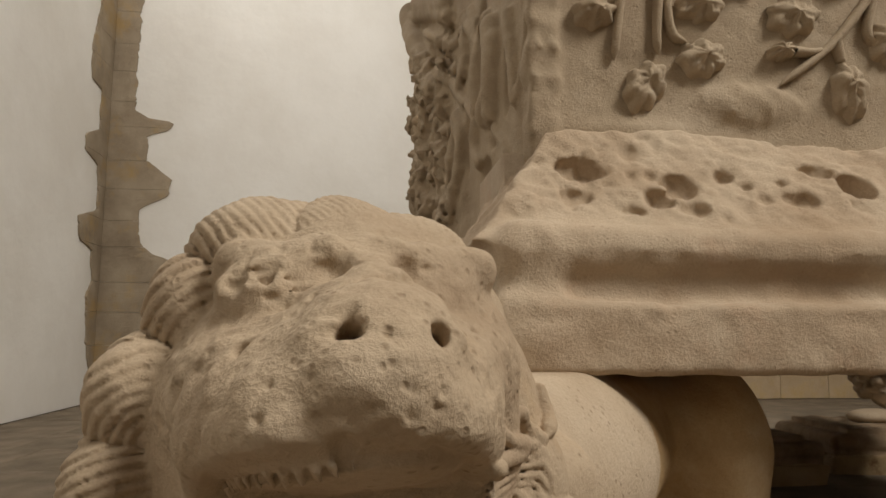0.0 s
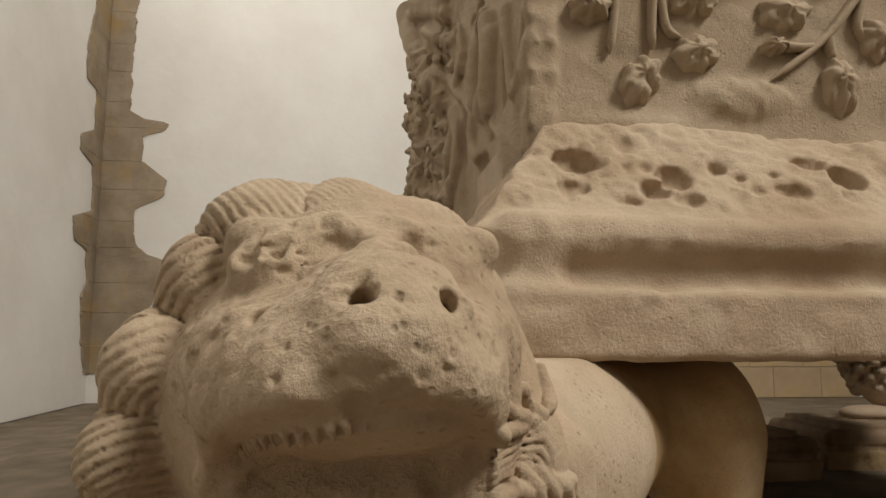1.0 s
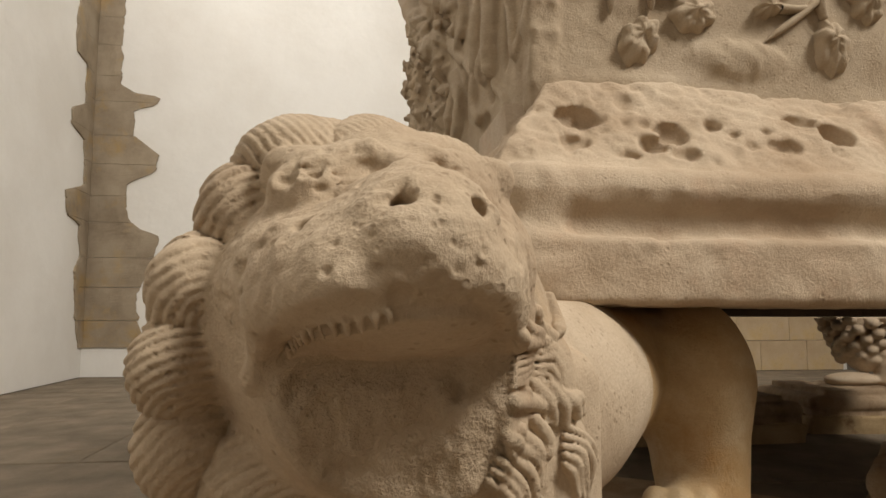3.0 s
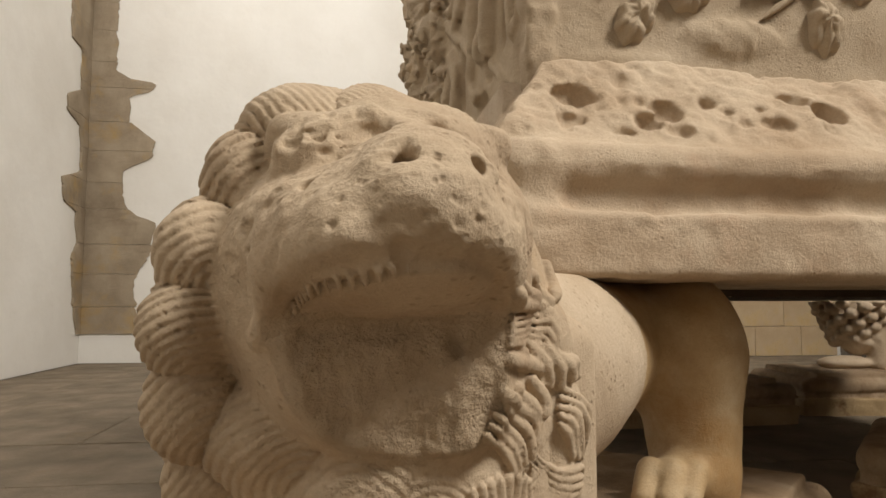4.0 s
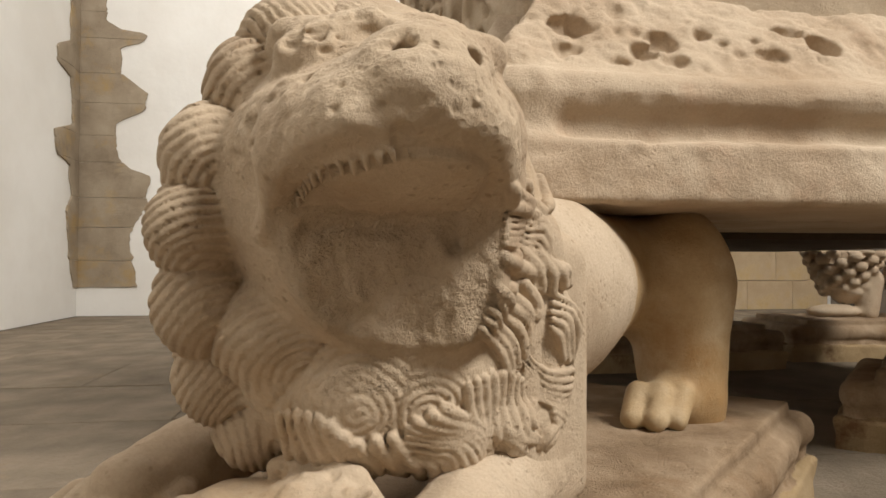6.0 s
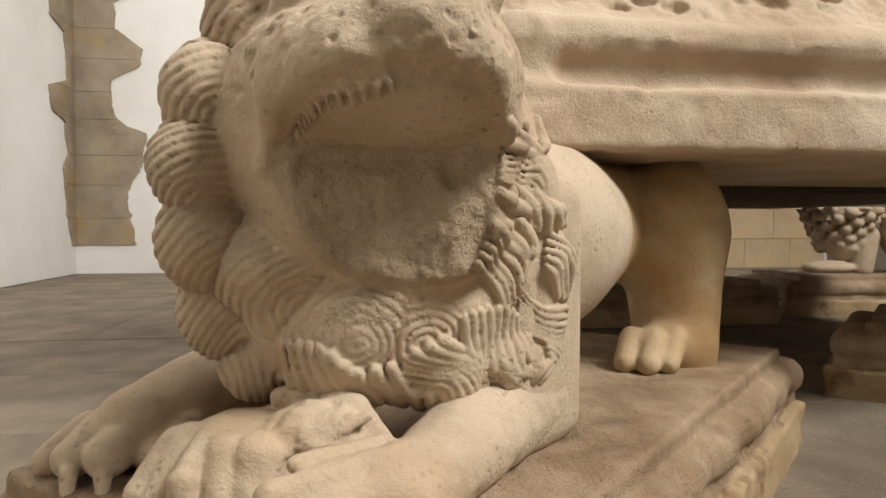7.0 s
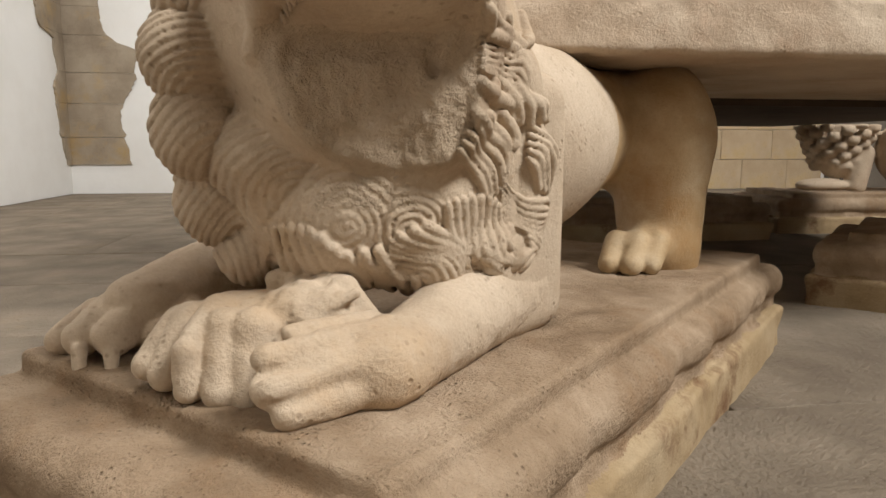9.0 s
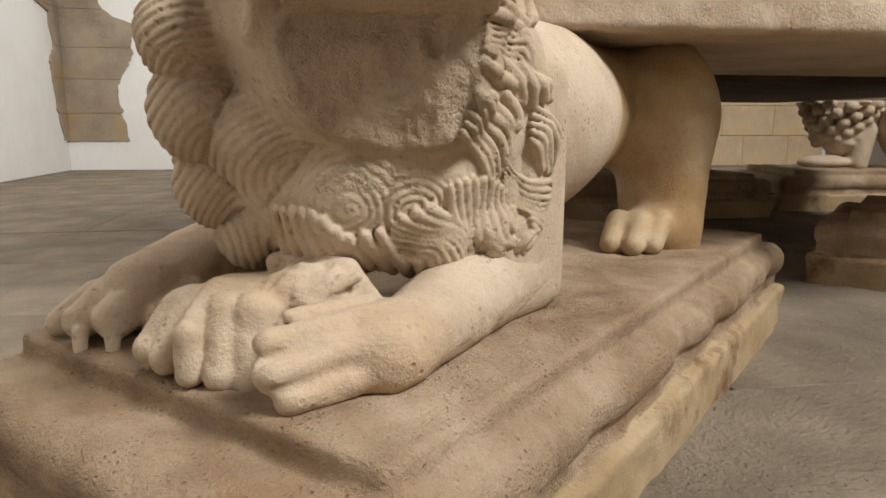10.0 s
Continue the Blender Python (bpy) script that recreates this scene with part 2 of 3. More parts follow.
def face_base(q):
    """Skull, muzzle, cheeks and broken jaw, in head axes: side, back, up."""
    q = q.copy()
    q[:, 0] += 0.016 - 0.010 * np.clip((q[:, 2] - 0.03) / 0.06, 0, 1)
    q[:, 0] = np.where(q[:, 0] > 0, q[:, 0] * (1 + 0.12 * np.clip(-q[:, 1] / 0.03, 0, 1)), q[:, 0])
    m = q.copy()
    m[:, 0] = np.abs(q[:, 0])
    a, b, z = m[:, 0], q[:, 1], q[:, 2]
    near = len(q) < 3000 and q[:, 1].min() < 0.03
    skull = ell(q, (0.004, 0.085, 0.056), (0.132, 0.12, 0.122))
    nose = ell(q, (0, -0.088, 0.056), (0.062, 0.074, 0.048))
    nose = smin(nose, ell(m, (0.038, -0.092, 0.032), (0.045, 0.056, 0.034)), 0.02)
    mid = ell(q, (0, -0.034, 0.038), (0.103, 0.068, 0.064))
    muzzle = smin(smin(nose, mid, 0.025), cone(q, (0, -0.106, 0.066), (0, 0.02, 0.106), 0.032, 0.050), 0.025)
    muzzle = smin(muzzle, ell(m, (0.078, 0.0, 0.045), (0.045, 0.055, 0.05)), 0.03)
    muzzle = smin(muzzle, ell(m, (0.052, -0.056, 0.036), (0.050, 0.060, 0.044)), 0.02)
    # the lip's ridge runs round the muzzle and turns down at the corners of the mouth
    lip = smin(cone(m, (0.042, -0.126, 0.030), (0.086, -0.074, 0.012), 0.014, 0.012), cone(m, (0.086, -0.074, 0.012), (0.095, -0.028, -0.034), 0.012, 0.005), 0.008)
    muzzle = smin(muzzle, lip, 0.018)
    arch = 0.018 - 0.41 * (b + 0.137) - 0.9 * np.maximum(a - 0.080, 0)
    muzzle = smax(muzzle, (arch - z) * 0.9, 0.008)
    # gum and tongue inside the upper lip
    gum = smax(ell(q, (-0.002, -0.082, 0.010), (0.070, 0.060, 0.028)), arch - 0.009 - z, 0.014)
    muzzle = smin(muzzle, gum, 0.005)
    side = ell(q, (0.0, 0.05, 0.015), (0.135, 0.13, 0.14))
    jaw = smin(side, ell(q, (0.005, 0.03, -0.05), (0.102, 0.10, 0.086)), 0.02)
    jaw = smin(jaw, ell(q, (0.060, -0.004, -0.065), (0.050, 0.062, 0.064)), 0.02)
    rough = 0.0045 * fbm(q * np.array([1.0, 1.0, 0.55], np.float32), 42, 3, 4) + 0.0010 * vnoise(q * np.array([1.0, 1.0, 0.5], np.float32), 190, 14) if near else 0.0
    jaw = smax(jaw, -(b + 0.052 + 0.2 * z + 0.25 * np.maximum(z + 0.03, 0)) / 1.02 + rough, 0.004)
    jaw = smax(jaw, z - 0.06, 0.02)
    d = smin(skull, muzzle, 0.03)
    d = smin(d, jaw, 0.013)
    # the dark line between gum and broken jaw
    slot = np.minimum(cone(q, (-0.062, -0.050, -0.031), (0.050, -0.053, -0.029), 0.0095, 0.0105), cone(q, (-0.062, -0.052, -0.031), (-0.066, -0.046, -0.044), 0.009, 0.006))
    slot = np.minimum(slot, cone(q, (0.042, -0.056, -0.028), (0.054, -0.044, -0.042), 0.010, 0.007))
    d = smax(d, -slot, 0.005)
    # brows and eyes
    d = smin(d, cone(m, (0.028, -0.030, 0.128), (0.088, 0.010, 0.128), 0.013, 0.015), 0.02)
    d = smin(d, ell(q, (-0.060, -0.020, 0.105), (0.038, 0.030, 0.024)), 0.018)
    d = smin(d, ell(q, (0.048, -0.018, 0.104), (0.030, 0.026, 0.022)), 0.018)
    d = smax(d, -ell(m, (0.028, -0.054, 0.117), (0.012, 0.013, 0.008)), 0.010)
    for k in range(3):
        d = smax(d, -cone(q, (-0.040, -0.052, 0.121 - 0.008 * k), (-0.088, -0.028, 0.116 - 0.008 * k), 0.0012, 0.0012), 0.004)
    # nostrils
    for s in (-0.030, 0.027):
        d = smax(d, -cone(q, (s + 0.007, -0.165, 0.086), (s * 0.85 + 0.007, -0.12, 0.072), 0.0066, 0.005), 0.004)
        d = smax(d, -ell(q, (s * 1.3 + 0.007, -0.148, 0.080), (0.011, 0.010, 0.005)), 0.004)
    return d


TUFTS = [((-0.080, 0.062, 0.146), (0.052, 0.046, 0.034)), ((-0.02, 0.05, 0.152), (0.045, 0.038, 0.022)), ((0.045, 0.06, 0.140), (0.04, 0.045, 0.030)),
         ((-0.124, 0.056, 0.098), (0.034, 0.040, 0.038)), ((-0.158, 0.045, 0.034), (0.036, 0.042, 0.040)), ((-0.168, 0.040, -0.028), (0.037, 0.046, 0.036)),
         ((-0.164, 0.055, -0.092), (0.037, 0.046, 0.04)), ((-0.152, 0.095, -0.158), (0.035, 0.045, 0.04)), ((-0.118, 0.09, -0.212), (0.032, 0.04, 0.03)),
         ((0.092, 0.04, 0.015), (0.026, 0.04, 0.05)), ((0.146, 0.09, -0.045), (0.036, 0.05, 0.05)), ((0.162, 0.10, -0.115), (0.036, 0.05, 0.05)),
         ((0.158, 0.10, -0.17), (0.036, 0.045, 0.05)),
         ((0.14, 0.09, -0.21), (0.036, 0.045, 0.03)), ((0.10, 0.075, -0.208), (0.036, 0.045, 0.04)), ((0.05, 0.06, -0.21), (0.04, 0.05, 0.04)),
         ((-0.105, 0.045, -0.115), (0.048, 0.05, 0.042)), ((-0.040, 0.028, -0.160), (0.044, 0.038, 0.040)), ((0.012, 0.035, -0.175), (0.036, 0.036, 0.036))]
CURTAINS = [[c for c, _ in TUFTS[3:9]], [TUFTS[3][0], TUFTS[0][0], TUFTS[1][0], TUFTS[2][0]], [c for c, _ in TUFTS[10:14]]]


def mane_base(q):
    d = ell(q, (0, 0.12, -0.01), (0.172, 0.11, 0.165))
    d = smin(d, ell(q, (0.015, 0.13, -0.12), (0.165, 0.13, 0.12)), 0.05)
    d = smin(d, ell(q, (-0.022, 0.06, -0.155), (0.105, 0.075, 0.085)), 0.04)
    low, high = q.min(0) - 0.04, q.max(0) + 0.04
    for row in CURTAINS:
        for c, e in zip(row, row[1:]):
            if all(min(c[k], e[k]) < high[k] and max(c[k], e[k]) > low[k] for k in range(3)):
                d = smin(d, cone(q, (c[0] * 0.96, c[1] + 0.012, c[2]), (e[0] * 0.96, e[1] + 0.012, e[2]), 0.029, 0.029), 0.03)
    for c, r in TUFTS:
        if any(c[k] - r[k] > high[k] or c[k] + r[k] < low[k] for k in range(3)):
            continue
        d = smin(d, ell(q, c, r), 0.018)
    return d


# locks of the mane: which tuft, the centre of its strands (side, up), their stretch and their spacing; a spacing below 0 runs straight
LOCKS = [(0, (0.85, 0.52), (1, 1), -0.0072), (1, (0.90, 0.42), (1, 1), -0.0066), (2, (0.70, -0.70), (1, 1), -0.007), (3, (-0.100, 0.062), (1, 1.1), 0.0080), (4, (-0.142, 0.004), (1, 1), 0.0088),
         (5, (-0.140, -0.085), (1.1, 1), 0.0074), (6, (-0.130, -0.145), (1, 1.05), 0.0078), (7, (-0.125, -0.205), (0.8, 1.1), 0.0080), (8, (0.95, 0.30), (1, 1), -0.008),
         (16, (-0.078, -0.150), (1.15, 1), 0.0078), (17, (-0.036, -0.176), (1, 1), 0.0080), (18, (0.018, -0.182), (1, 1), 0.0072)]


def lock_grooves(q):
    """Depth of the grooves between the carved strands, each lock with its own sweep."""
    best = np.full(len(q), 9.0, np.float32)
    second, groove = best.copy(), np.zeros(len(q), np.float32)
    wander = 0.0050 * vnoise(q, 19, 77) + 0.0016 * vnoise(q, 60, 78)
    for k, (u, v), (su, sv), step in LOCKS:
        e = ell(q, *TUFTS[k])
        if k in (17, 18):
            x, y = q[:, 0] - u, q[:, 2] - v
            r = np.sqrt(x * x + y * y) + step * np.arctan2(y, x) / (2 * np.pi)
        elif step < 0:
            r = q[:, 0] * u + q[:, 2] * v + 0.25 * q[:, 1]
        else:
            r = np.sqrt(((q[:, 0] - u) / su) ** 2 + ((q[:, 2] - v) / sv) ** 2)
        g = (1 - np.abs(np.sin(np.pi * (r + wander) / abs(step)))) ** 1.2
        first = e < best
        second = np.where(first, best, np.minimum(second, e))
        groove = np.where(first, g, groove)
        best = np.where(first, e, best)
    fade = np.clip(1 - (best - 0.018) / 0.012, 0, 1)
    worn = 0.75 + 0.45 * vnoise(q, 24, 79)
    return (0.0034 * groove * worn + 0.004 * np.exp(-np.maximum(second - best, 0) / 0.0035) - 0.0008) * fade


def head_base(p):
    q = rigid(p, HEAD_AXES, HEAD_AT)
    return smin(face_base(q), mane_base(q), 0.014)


STRANDS = []
LIP_GROOVE = np.array([(-103, 484, 484), (-98, 477, 496), (-77, 442, 503), (-50, 428, 509), (-22, 425, 514), (2, 427, 516), (24, 436, 514), (40, 453, 504), (43, 480, 489), (36, 500, 473)]) / 1000


CREASES = [(((-30, -103, 103), (-18, -96, 110), (8, -88, 112), (33, -52, 113)), 2.4), (((-29, -154, 33), (-22, -157, 38), (-14, -160, 43)), 2.0)]
SNOUT_PITS = [((-86, -96, 67), 4), ((-101, -70, 68), 3.5), ((-102, -86, 58), 3.5), ((-67, -138, 52), 6), ((-46, -150, 57), 5), ((1, -160, 63), 4), ((-8, -157, 74), 3), ((18, -151, 48), 4),
              ((1, -159, 50), 3.5), ((-40, -155, 53), 4), ((-72, -143, 36), 6), ((15, -152, 41), 5)]


def polyline(p, pts, r):
    return np.minimum.reduce([cone(p, pts[k], pts[k + 1], r, r) for k in range(len(pts) - 1)])


def along(path, n):
    """n places evenly spread on a smooth curve through the places of path."""
    path = np.array(path, float)
    ext = np.concatenate([[2 * path[0] - path[1]], path, [2 * path[-1] - path[-2]]])
    t = np.linspace(0, len(path) - 1 - 1e-6, 40)
    i = t.astype(int)
    f = (t - i)[:, None]
    p0, p1, p2, p3 = (ext[i + k] for k in range(4))
    c = 0.5 * (2 * p1 + (p2 - p0) * f + (2 * p0 - 5 * p1 + 4 * p2 - p3) * f ** 2 + (3 * p1 - p0 - 3 * p2 + p3) * f ** 3)
    s = np.concatenate([[0], np.cumsum(np.linalg.norm(np.diff(c, axis=0), axis=1))])
    return np.stack([np.interp(np.linspace(0, s[-1], n), s, c[:, k]) for k in range(3)], 1)


def settle(c, lift):
    """Moves places onto the head's surface, or lift above it."""
    for _ in range(3):
        d = head_base(c.astype(np.float32))
        g = np.stack([head_base((c + e).astype(np.float32)) - d for e in np.eye(3) * 0.002], 1) / 0.002
        g /= np.linalg.norm(g, axis=1)[:, None] + 1e-6
        c = c - np.clip(d - lift, -0.012, 0.012)[:, None] * g
    return c


def tress(strokes, count, r):
    """Carved hair: count strands spread over the strokes (millimetres), laid on the head; each as thick as its gap to the next."""
    M = 15
    rows = np.stack([along(s, M) for s in strokes]) / 1000
    at = np.linspace(0, len(rows) - 1, count)
    lines = []
    for t in at:
        i = min(int(t), len(rows) - 2)
        lines.append(settle(rows[i] * (1 - (t - i)) + rows[i + 1] * (t - i), 0.55 * r))
    gap = [np.linalg.norm(a - b, axis=1) for a, b in zip(lines, lines[1:])]
    for k, c in enumerate(lines):
        near = gap[k] if k == 0 else gap[k - 1] if k == count - 1 else (gap[k] + gap[k - 1]) / 2
        u = np.linspace(0, 1, M)
        rad = np.clip(0.51 * near, 0.0023, 0.0075) * (0.8 + 0.2 * np.sin(np.pi * u))
        STRANDS.append((c.astype(np.float32), rad.astype(np.float32)))


def strand_field(p):
    lo, hi = p.min(0) - 0.014, p.max(0) + 0.014
    d = np.full(len(p), 0.006, np.float32)
    ok = ((np.maximum(SEG_A, SEG_B) > lo).all(1) & (np.minimum(SEG_A, SEG_B) < hi).all(1)).nonzero()[0]
    for k in ok:
        np.minimum(d, cone(p, SEG_A[k], SEG_B[k], SEG_R[k, 0], SEG_R[k, 1]), out=d)
    return d


def head(p):
    if len(p) > 3000:
        return head_base(p)
    q = rigid(p, HEAD_AXES, HEAD_AT)
    face, mane = face_base(q), mane_base(q)
    d = smin(face, mane, 0.014)
    if np.abs(d).min() < 0.02 and (mane < face + 0.004).any():
        d = d + lock_grooves(q) * np.clip((face - mane) / 0.006 + 0.3, 0, 1)
    if q[:, 1].min() < -0.02 and abs(q[:, 2].mean()) < 0.05:
        d = smax(d, -polyline(p, LIP_LINE, 0.0038), 0.004)
        for a, b in zip(TEETH_UP, TEETH_DOWN):
            d = smin(d, cone(p, a, b, 0.0022, 0.0018), 0.0015)
    d = smin(d, strand_field(p), 0.0012)
    d = d + 0.0009 * fbm(p, 60, 2, 3)
    snout = np.clip(1 - (q[:, 1] + 0.03) / 0.05, 0, 1) * np.clip((q[:, 2] - 0.012) / 0.02, 0.12, 1)
    if snout.max() == 0:
        return d
    for pts, r in CREASES:
        d = smax(d, -polyline(q, np.array(pts) / 1000, r / 1000), 0.003)
    for c, r in SNOUT_PITS:
        d = smax(d, -ell(q, np.array(c) / 1000, np.array((r, r * 0.8, r * 0.8)) * 0.62 / 1000), 0.003)
    return d + snout * (0.0026 * fbm(p, 45, 3, 11) + 0.007 * np.clip(vnoise(p, 95, 21) - 0.42, 0, 1) + 0.012 * np.clip(fbm(p, 46, 2, 23) - 0.55, 0, 1))


def lion_frame(p):
    return rigid(p, (U2, V2), (0, 0, 0))


def body(p):
    w = lion_frame(p)
    d = ell(w, (-0.47, 0.74, 0.40), (0.145, 0.34, 0.155))
    d = smin(d, cone(w, (-0.47, 0.9, 0.42), (-0.47, 1.25, 0.43), 0.10, 0.11), 0.08)
    d = smin(d, ell(p, (0.41, 1.19, 0.42), (0.095, 0.12, 0.125)), 0.03)
    d = smin(d, cone(p, (0.412, 1.175, 0.40), (0.418, 1.165, 0.19), 0.088, 0.068), 0.03)
    d = smin(d, cone(p, (0.345, 1.095, 0.218), (0.42, 1.14, 0.222), 0.036, 0.05), 0.02)
    for x, y in ((0.302, 1.066), (0.334, 1.050), (0.369, 1.058)):
        d = smin(d, cone(p, (x, y, 0.203), (x + 0.020, y + 0.032, 0.236), 0.0185, 0.021), 0.003)
    d = smin(d, box(w, (-0.362, 0.63, 0.33), (0.064, 0.085, 0.15), 0.035), 0.03)
    return smax(d + 0.001 * fbm(p, 22, 2, 57), p[:, 2] - 0.533, 0.004)


def paws(p):
    w = lion_frame(p)
    # near foreleg and its long toes
    leg = cone(p, (-0.026, 0.484, 0.214), (0.0945, 0.7395, 0.236), 0.033, 0.058)
    d = cone(p, (-0.092, 0.428, 0.200), (-0.010, 0.490, 0.206), 0.0145, 0.016)
    d = smin(d, cone(p, (-0.106, 0.424, 0.2185), (-0.015, 0.492, 0.230), 0.0145, 0.016), 0.005)
    d = smin(d, cone(p, (-0.111, 0.436, 0.2375), (-0.025, 0.505, 0.240), 0.0115, 0.014), 0.005)
    d = smin(d, cone(p, (-0.100, 0.465, 0.249), (-0.040, 0.515, 0.246), 0.007, 0.010), 0.004)
    d = smin(d, leg, 0.012)
    d = smax(d, -cone(p, (-0.114, 0.406, 0.2085), (-0.030, 0.440, 0.2165), 0.005, 0.003), 0.004)
    d = smax(d, -cone(p, (-0.120, 0.416, 0.2285), (-0.045, 0.452, 0.2395), 0.005, 0.003), 0.004)
    d = smax(d, -cone(p, (-0.075, 0.505, 0.268), (-0.045, 0.512, 0.268), 0.006, 0.004), 0.004)
    # the creature crouching between the paws
    d = smin(d, ell(p, (-0.155, 0.560, 0.215), (0.075, 0.070, 0.048)), 0.010)
    d = smin(d, cone(p, (-0.236, 0.524, 0.206), (-0.216, 0.555, 0.232), 0.014, 0.020), 0.004)
    d = smin(d, cone(p, (-0.216, 0.510, 0.201), (-0.202, 0.545, 0.236), 0.0145, 0.021), 0.003)
    d = smin(d, cone(p, (-0.190, 0.490, 0.227), (-0.189, 0.488, 0.196), 0.0125, 0.0125), 0.003)
    d = smin(d, cone(p, (-0.188, 0.500, 0.236), (-0.175, 0.535, 0.246), 0.011, 0.020), 0.004)
    d = smin(d, cone(p, (-0.160, 0.485, 0.194), (-0.162, 0.512, 0.238), 0.0165, 0.021), 0.003)
    d = smin(d, cone(p, (-0.136, 0.482, 0.192), (-0.138, 0.508, 0.238), 0.0165, 0.022), 0.003)
    d = smax(d, -cone(p, (-0.206, 0.488, 0.19), (-0.198, 0.520, 0.250), 0.004, 0.0025), 0.004)
    d = smax(d, -cone(p, (-0.174, 0.465, 0.20), (-0.177, 0.494, 0.250), 0.004, 0.003), 0.004)
    d = smax(d, -cone(p, (-0.149, 0.460, 0.20), (-0.150, 0.485, 0.245), 0.003, 0.002), 0.004)
    # its rough head, with a torn mane and a broken hollow
    torn = 0.0045 * vnoise(p * np.array([1.0, 1.0, 1.6], np.float32), 95, 63)
    d = smin(d, ell(p, (-0.095, 0.545, 0.243), (0.050, 0.042, 0.034)) + torn, 0.006)
    d = smin(d, cone(p, (-0.135, 0.572, 0.272), (-0.100, 0.565, 0.281), 0.009, 0.009), 0.005)
    d = smin(d, cone(p, (-0.100, 0.565, 0.281), (-0.066, 0.545, 0.270), 0.009, 0.010), 0.005)
    d = smin(d, cone(p, (-0.066, 0.545, 0.270), (-0.045, 0.545, 0.240), 0.010, 0.012), 0.006)
    d = smax(d, -ell(p, (-0.106, 0.549, 0.286), (0.013, 0.010, 0.008)), 0.005)
    for k in range(5):
        x = -0.118 + 0.012 * k
        d = smin(d, cone(p, (x - 0.012, 0.505 + 0.001 * k, 0.242 + 0.003 * k), (x + 0.016, 0.520, 0.262 + 0.002 * k), 0.003, 0.005), 0.002)
    # far foreleg, knuckles and blunt claws
    d = smin(d, cone(p, (-0.290, 0.640, 0.226), (-0.21, 0.80, 0.258), 0.040, 0.05), 0.02)
    for x, y, z, u, v, h, r in ((-0.362, 0.618, 0.200, -0.345, 0.660, 0.216, 0.016), (-0.330, 0.596, 0.209, -0.318, 0.640, 0.224, 0.0185), (-0.297, 0.592, 0.212, -0.282, 0.640, 0.230, 0.020), (-0.262, 0.612, 0.206, -0.250, 0.650, 0.222, 0.018)):
        d = smin(d, cone(p, (x, y, z), (u, v, h), r, r + 0.004), 0.004)
    for x in (-0.324, -0.294):
        d = smin(d, cone(p, (x, 0.577, 0.203), (x + 0.002, 0.572, 0.186), 0.0075, 0.0065), 0.003)
    d = d + 0.0012 * fbm(p, 50, 3, 51) + 0.003 * np.clip(vnoise(p, 60, 55) - 0.5, 0, 1)
    return smax(d, 0.17 - p[:, 2], 0.004)


tress([[(-126,545,324),(-122,557,296),(-117,594,270)],[(-108,539,326),(-99,550,296),(-85,575,270)],[(-89,537,322),(-75,551,293),(-61,605,258),(-50,598,245)],[(-68,547,301),(-54,569,276),(-49,602,247)],[(-37,552,303),(-27,579,277),(-35,610,248)]], 10, 0.0045)  # beard c
tress([[(63,493,492),(74,518,487),(98,650,492)],[(102,688,530),(109,681,509),(102,651,491)]], 4, 0.0045)  # right top
tress([[(64,526,478),(94,642,482),(106,639,465)],[(66,532,469),(91,636,467),(104,637,450)],[(67,535,459),(86,633,456),(98,636,444)]], 5, 0.0045)  # right a
tress([[(70,540,448),(81,627,436),(88,633,420)],[(91,634,454),(98,638,438),(99,644,419)],[(108,640,444),(126,672,435),(137,676,425)]], 6, 0.0045)  # right b
tress([[(32,549,392),(46,588,375),(61,607,348)],[(44,543,405),(60,600,381),(71,617,351)],[(59,542,419),(74,614,396),(82,624,371)],[(78,621,423),(89,631,405),(86,627,380)]], 7, 0.0045)  # right c
tress([[(110,653,413),(131,667,399),(144,681,379),(141,681,347)],[(107,648,397),(122,654,392),(127,661,372),(129,673,346)],[(107,647,383),(116,652,372),(120,661,351)]], 5, 0.0045)  # right d
tress([[(83,628,358),(107,654,339),(129,673,338),(142,680,328)],[(78,626,350),(99,653,326),(125,667,318),(141,680,323)],[(78,632,339),(95,650,312),(120,665,304),(139,680,311)]], 6, 0.0045)  # right e
tress([[(25,574,341),(25,581,322),(33,593,301)],[(43,589,346),(43,602,320),(46,610,290)],[(66,615,345),(67,624,312),(74,626,283),(94,644,278)],[(78,638,332),(84,646,315),(85,637,299)]], 9, 0.0045)  # right f
tress([[(62,616,286),(83,646,269),(104,647,283),(115,658,289)],[(69,636,264),(90,665,256),(110,666,267),(117,669,277)],[(99,668,251),(111,664,257),(118,664,269)]], 5, 0.0045)  # right g
tress([[(106,652,307),(124,679,293),(132,671,280)],[(110,651,294),(121,671,282),(126,666,276)]], 3, 0.0045)  # right h
tress([[(4,563,324),(31,591,306),(46,613,280),(51,648,249)],[(-24,552,314),(-2,569,304),(23,585,296),(37,604,277),(42,642,246)],[(-28,558,300),(-2,576,291),(16,583,284),(27,619,248)],[(-29,571,283),(-8,585,276),(4,587,271),(8,615,244)],[(-53,551,297),(-38,570,280),(-30,612,248)]], 11, 0.0045)  # beard e
LIP_LINE = settle(along(LIP_GROOVE * 1000, 24) / 1000, 0.001)
row = along(LIP_LINE[1:12] * 1000, 13) / 1000
TEETH_UP, TEETH_DOWN = row + np.array([0, -0.003, 0.003]), row + np.array([0.001, 0.003, -0.003])
SEG_A = np.concatenate([c[:-1] for c, _ in STRANDS])
SEG_B = np.concatenate([c[1:] for c, _ in STRANDS])
SEG_R = np.concatenate([np.stack([r[:-1], r[1:]], 1) for _, r in STRANDS])


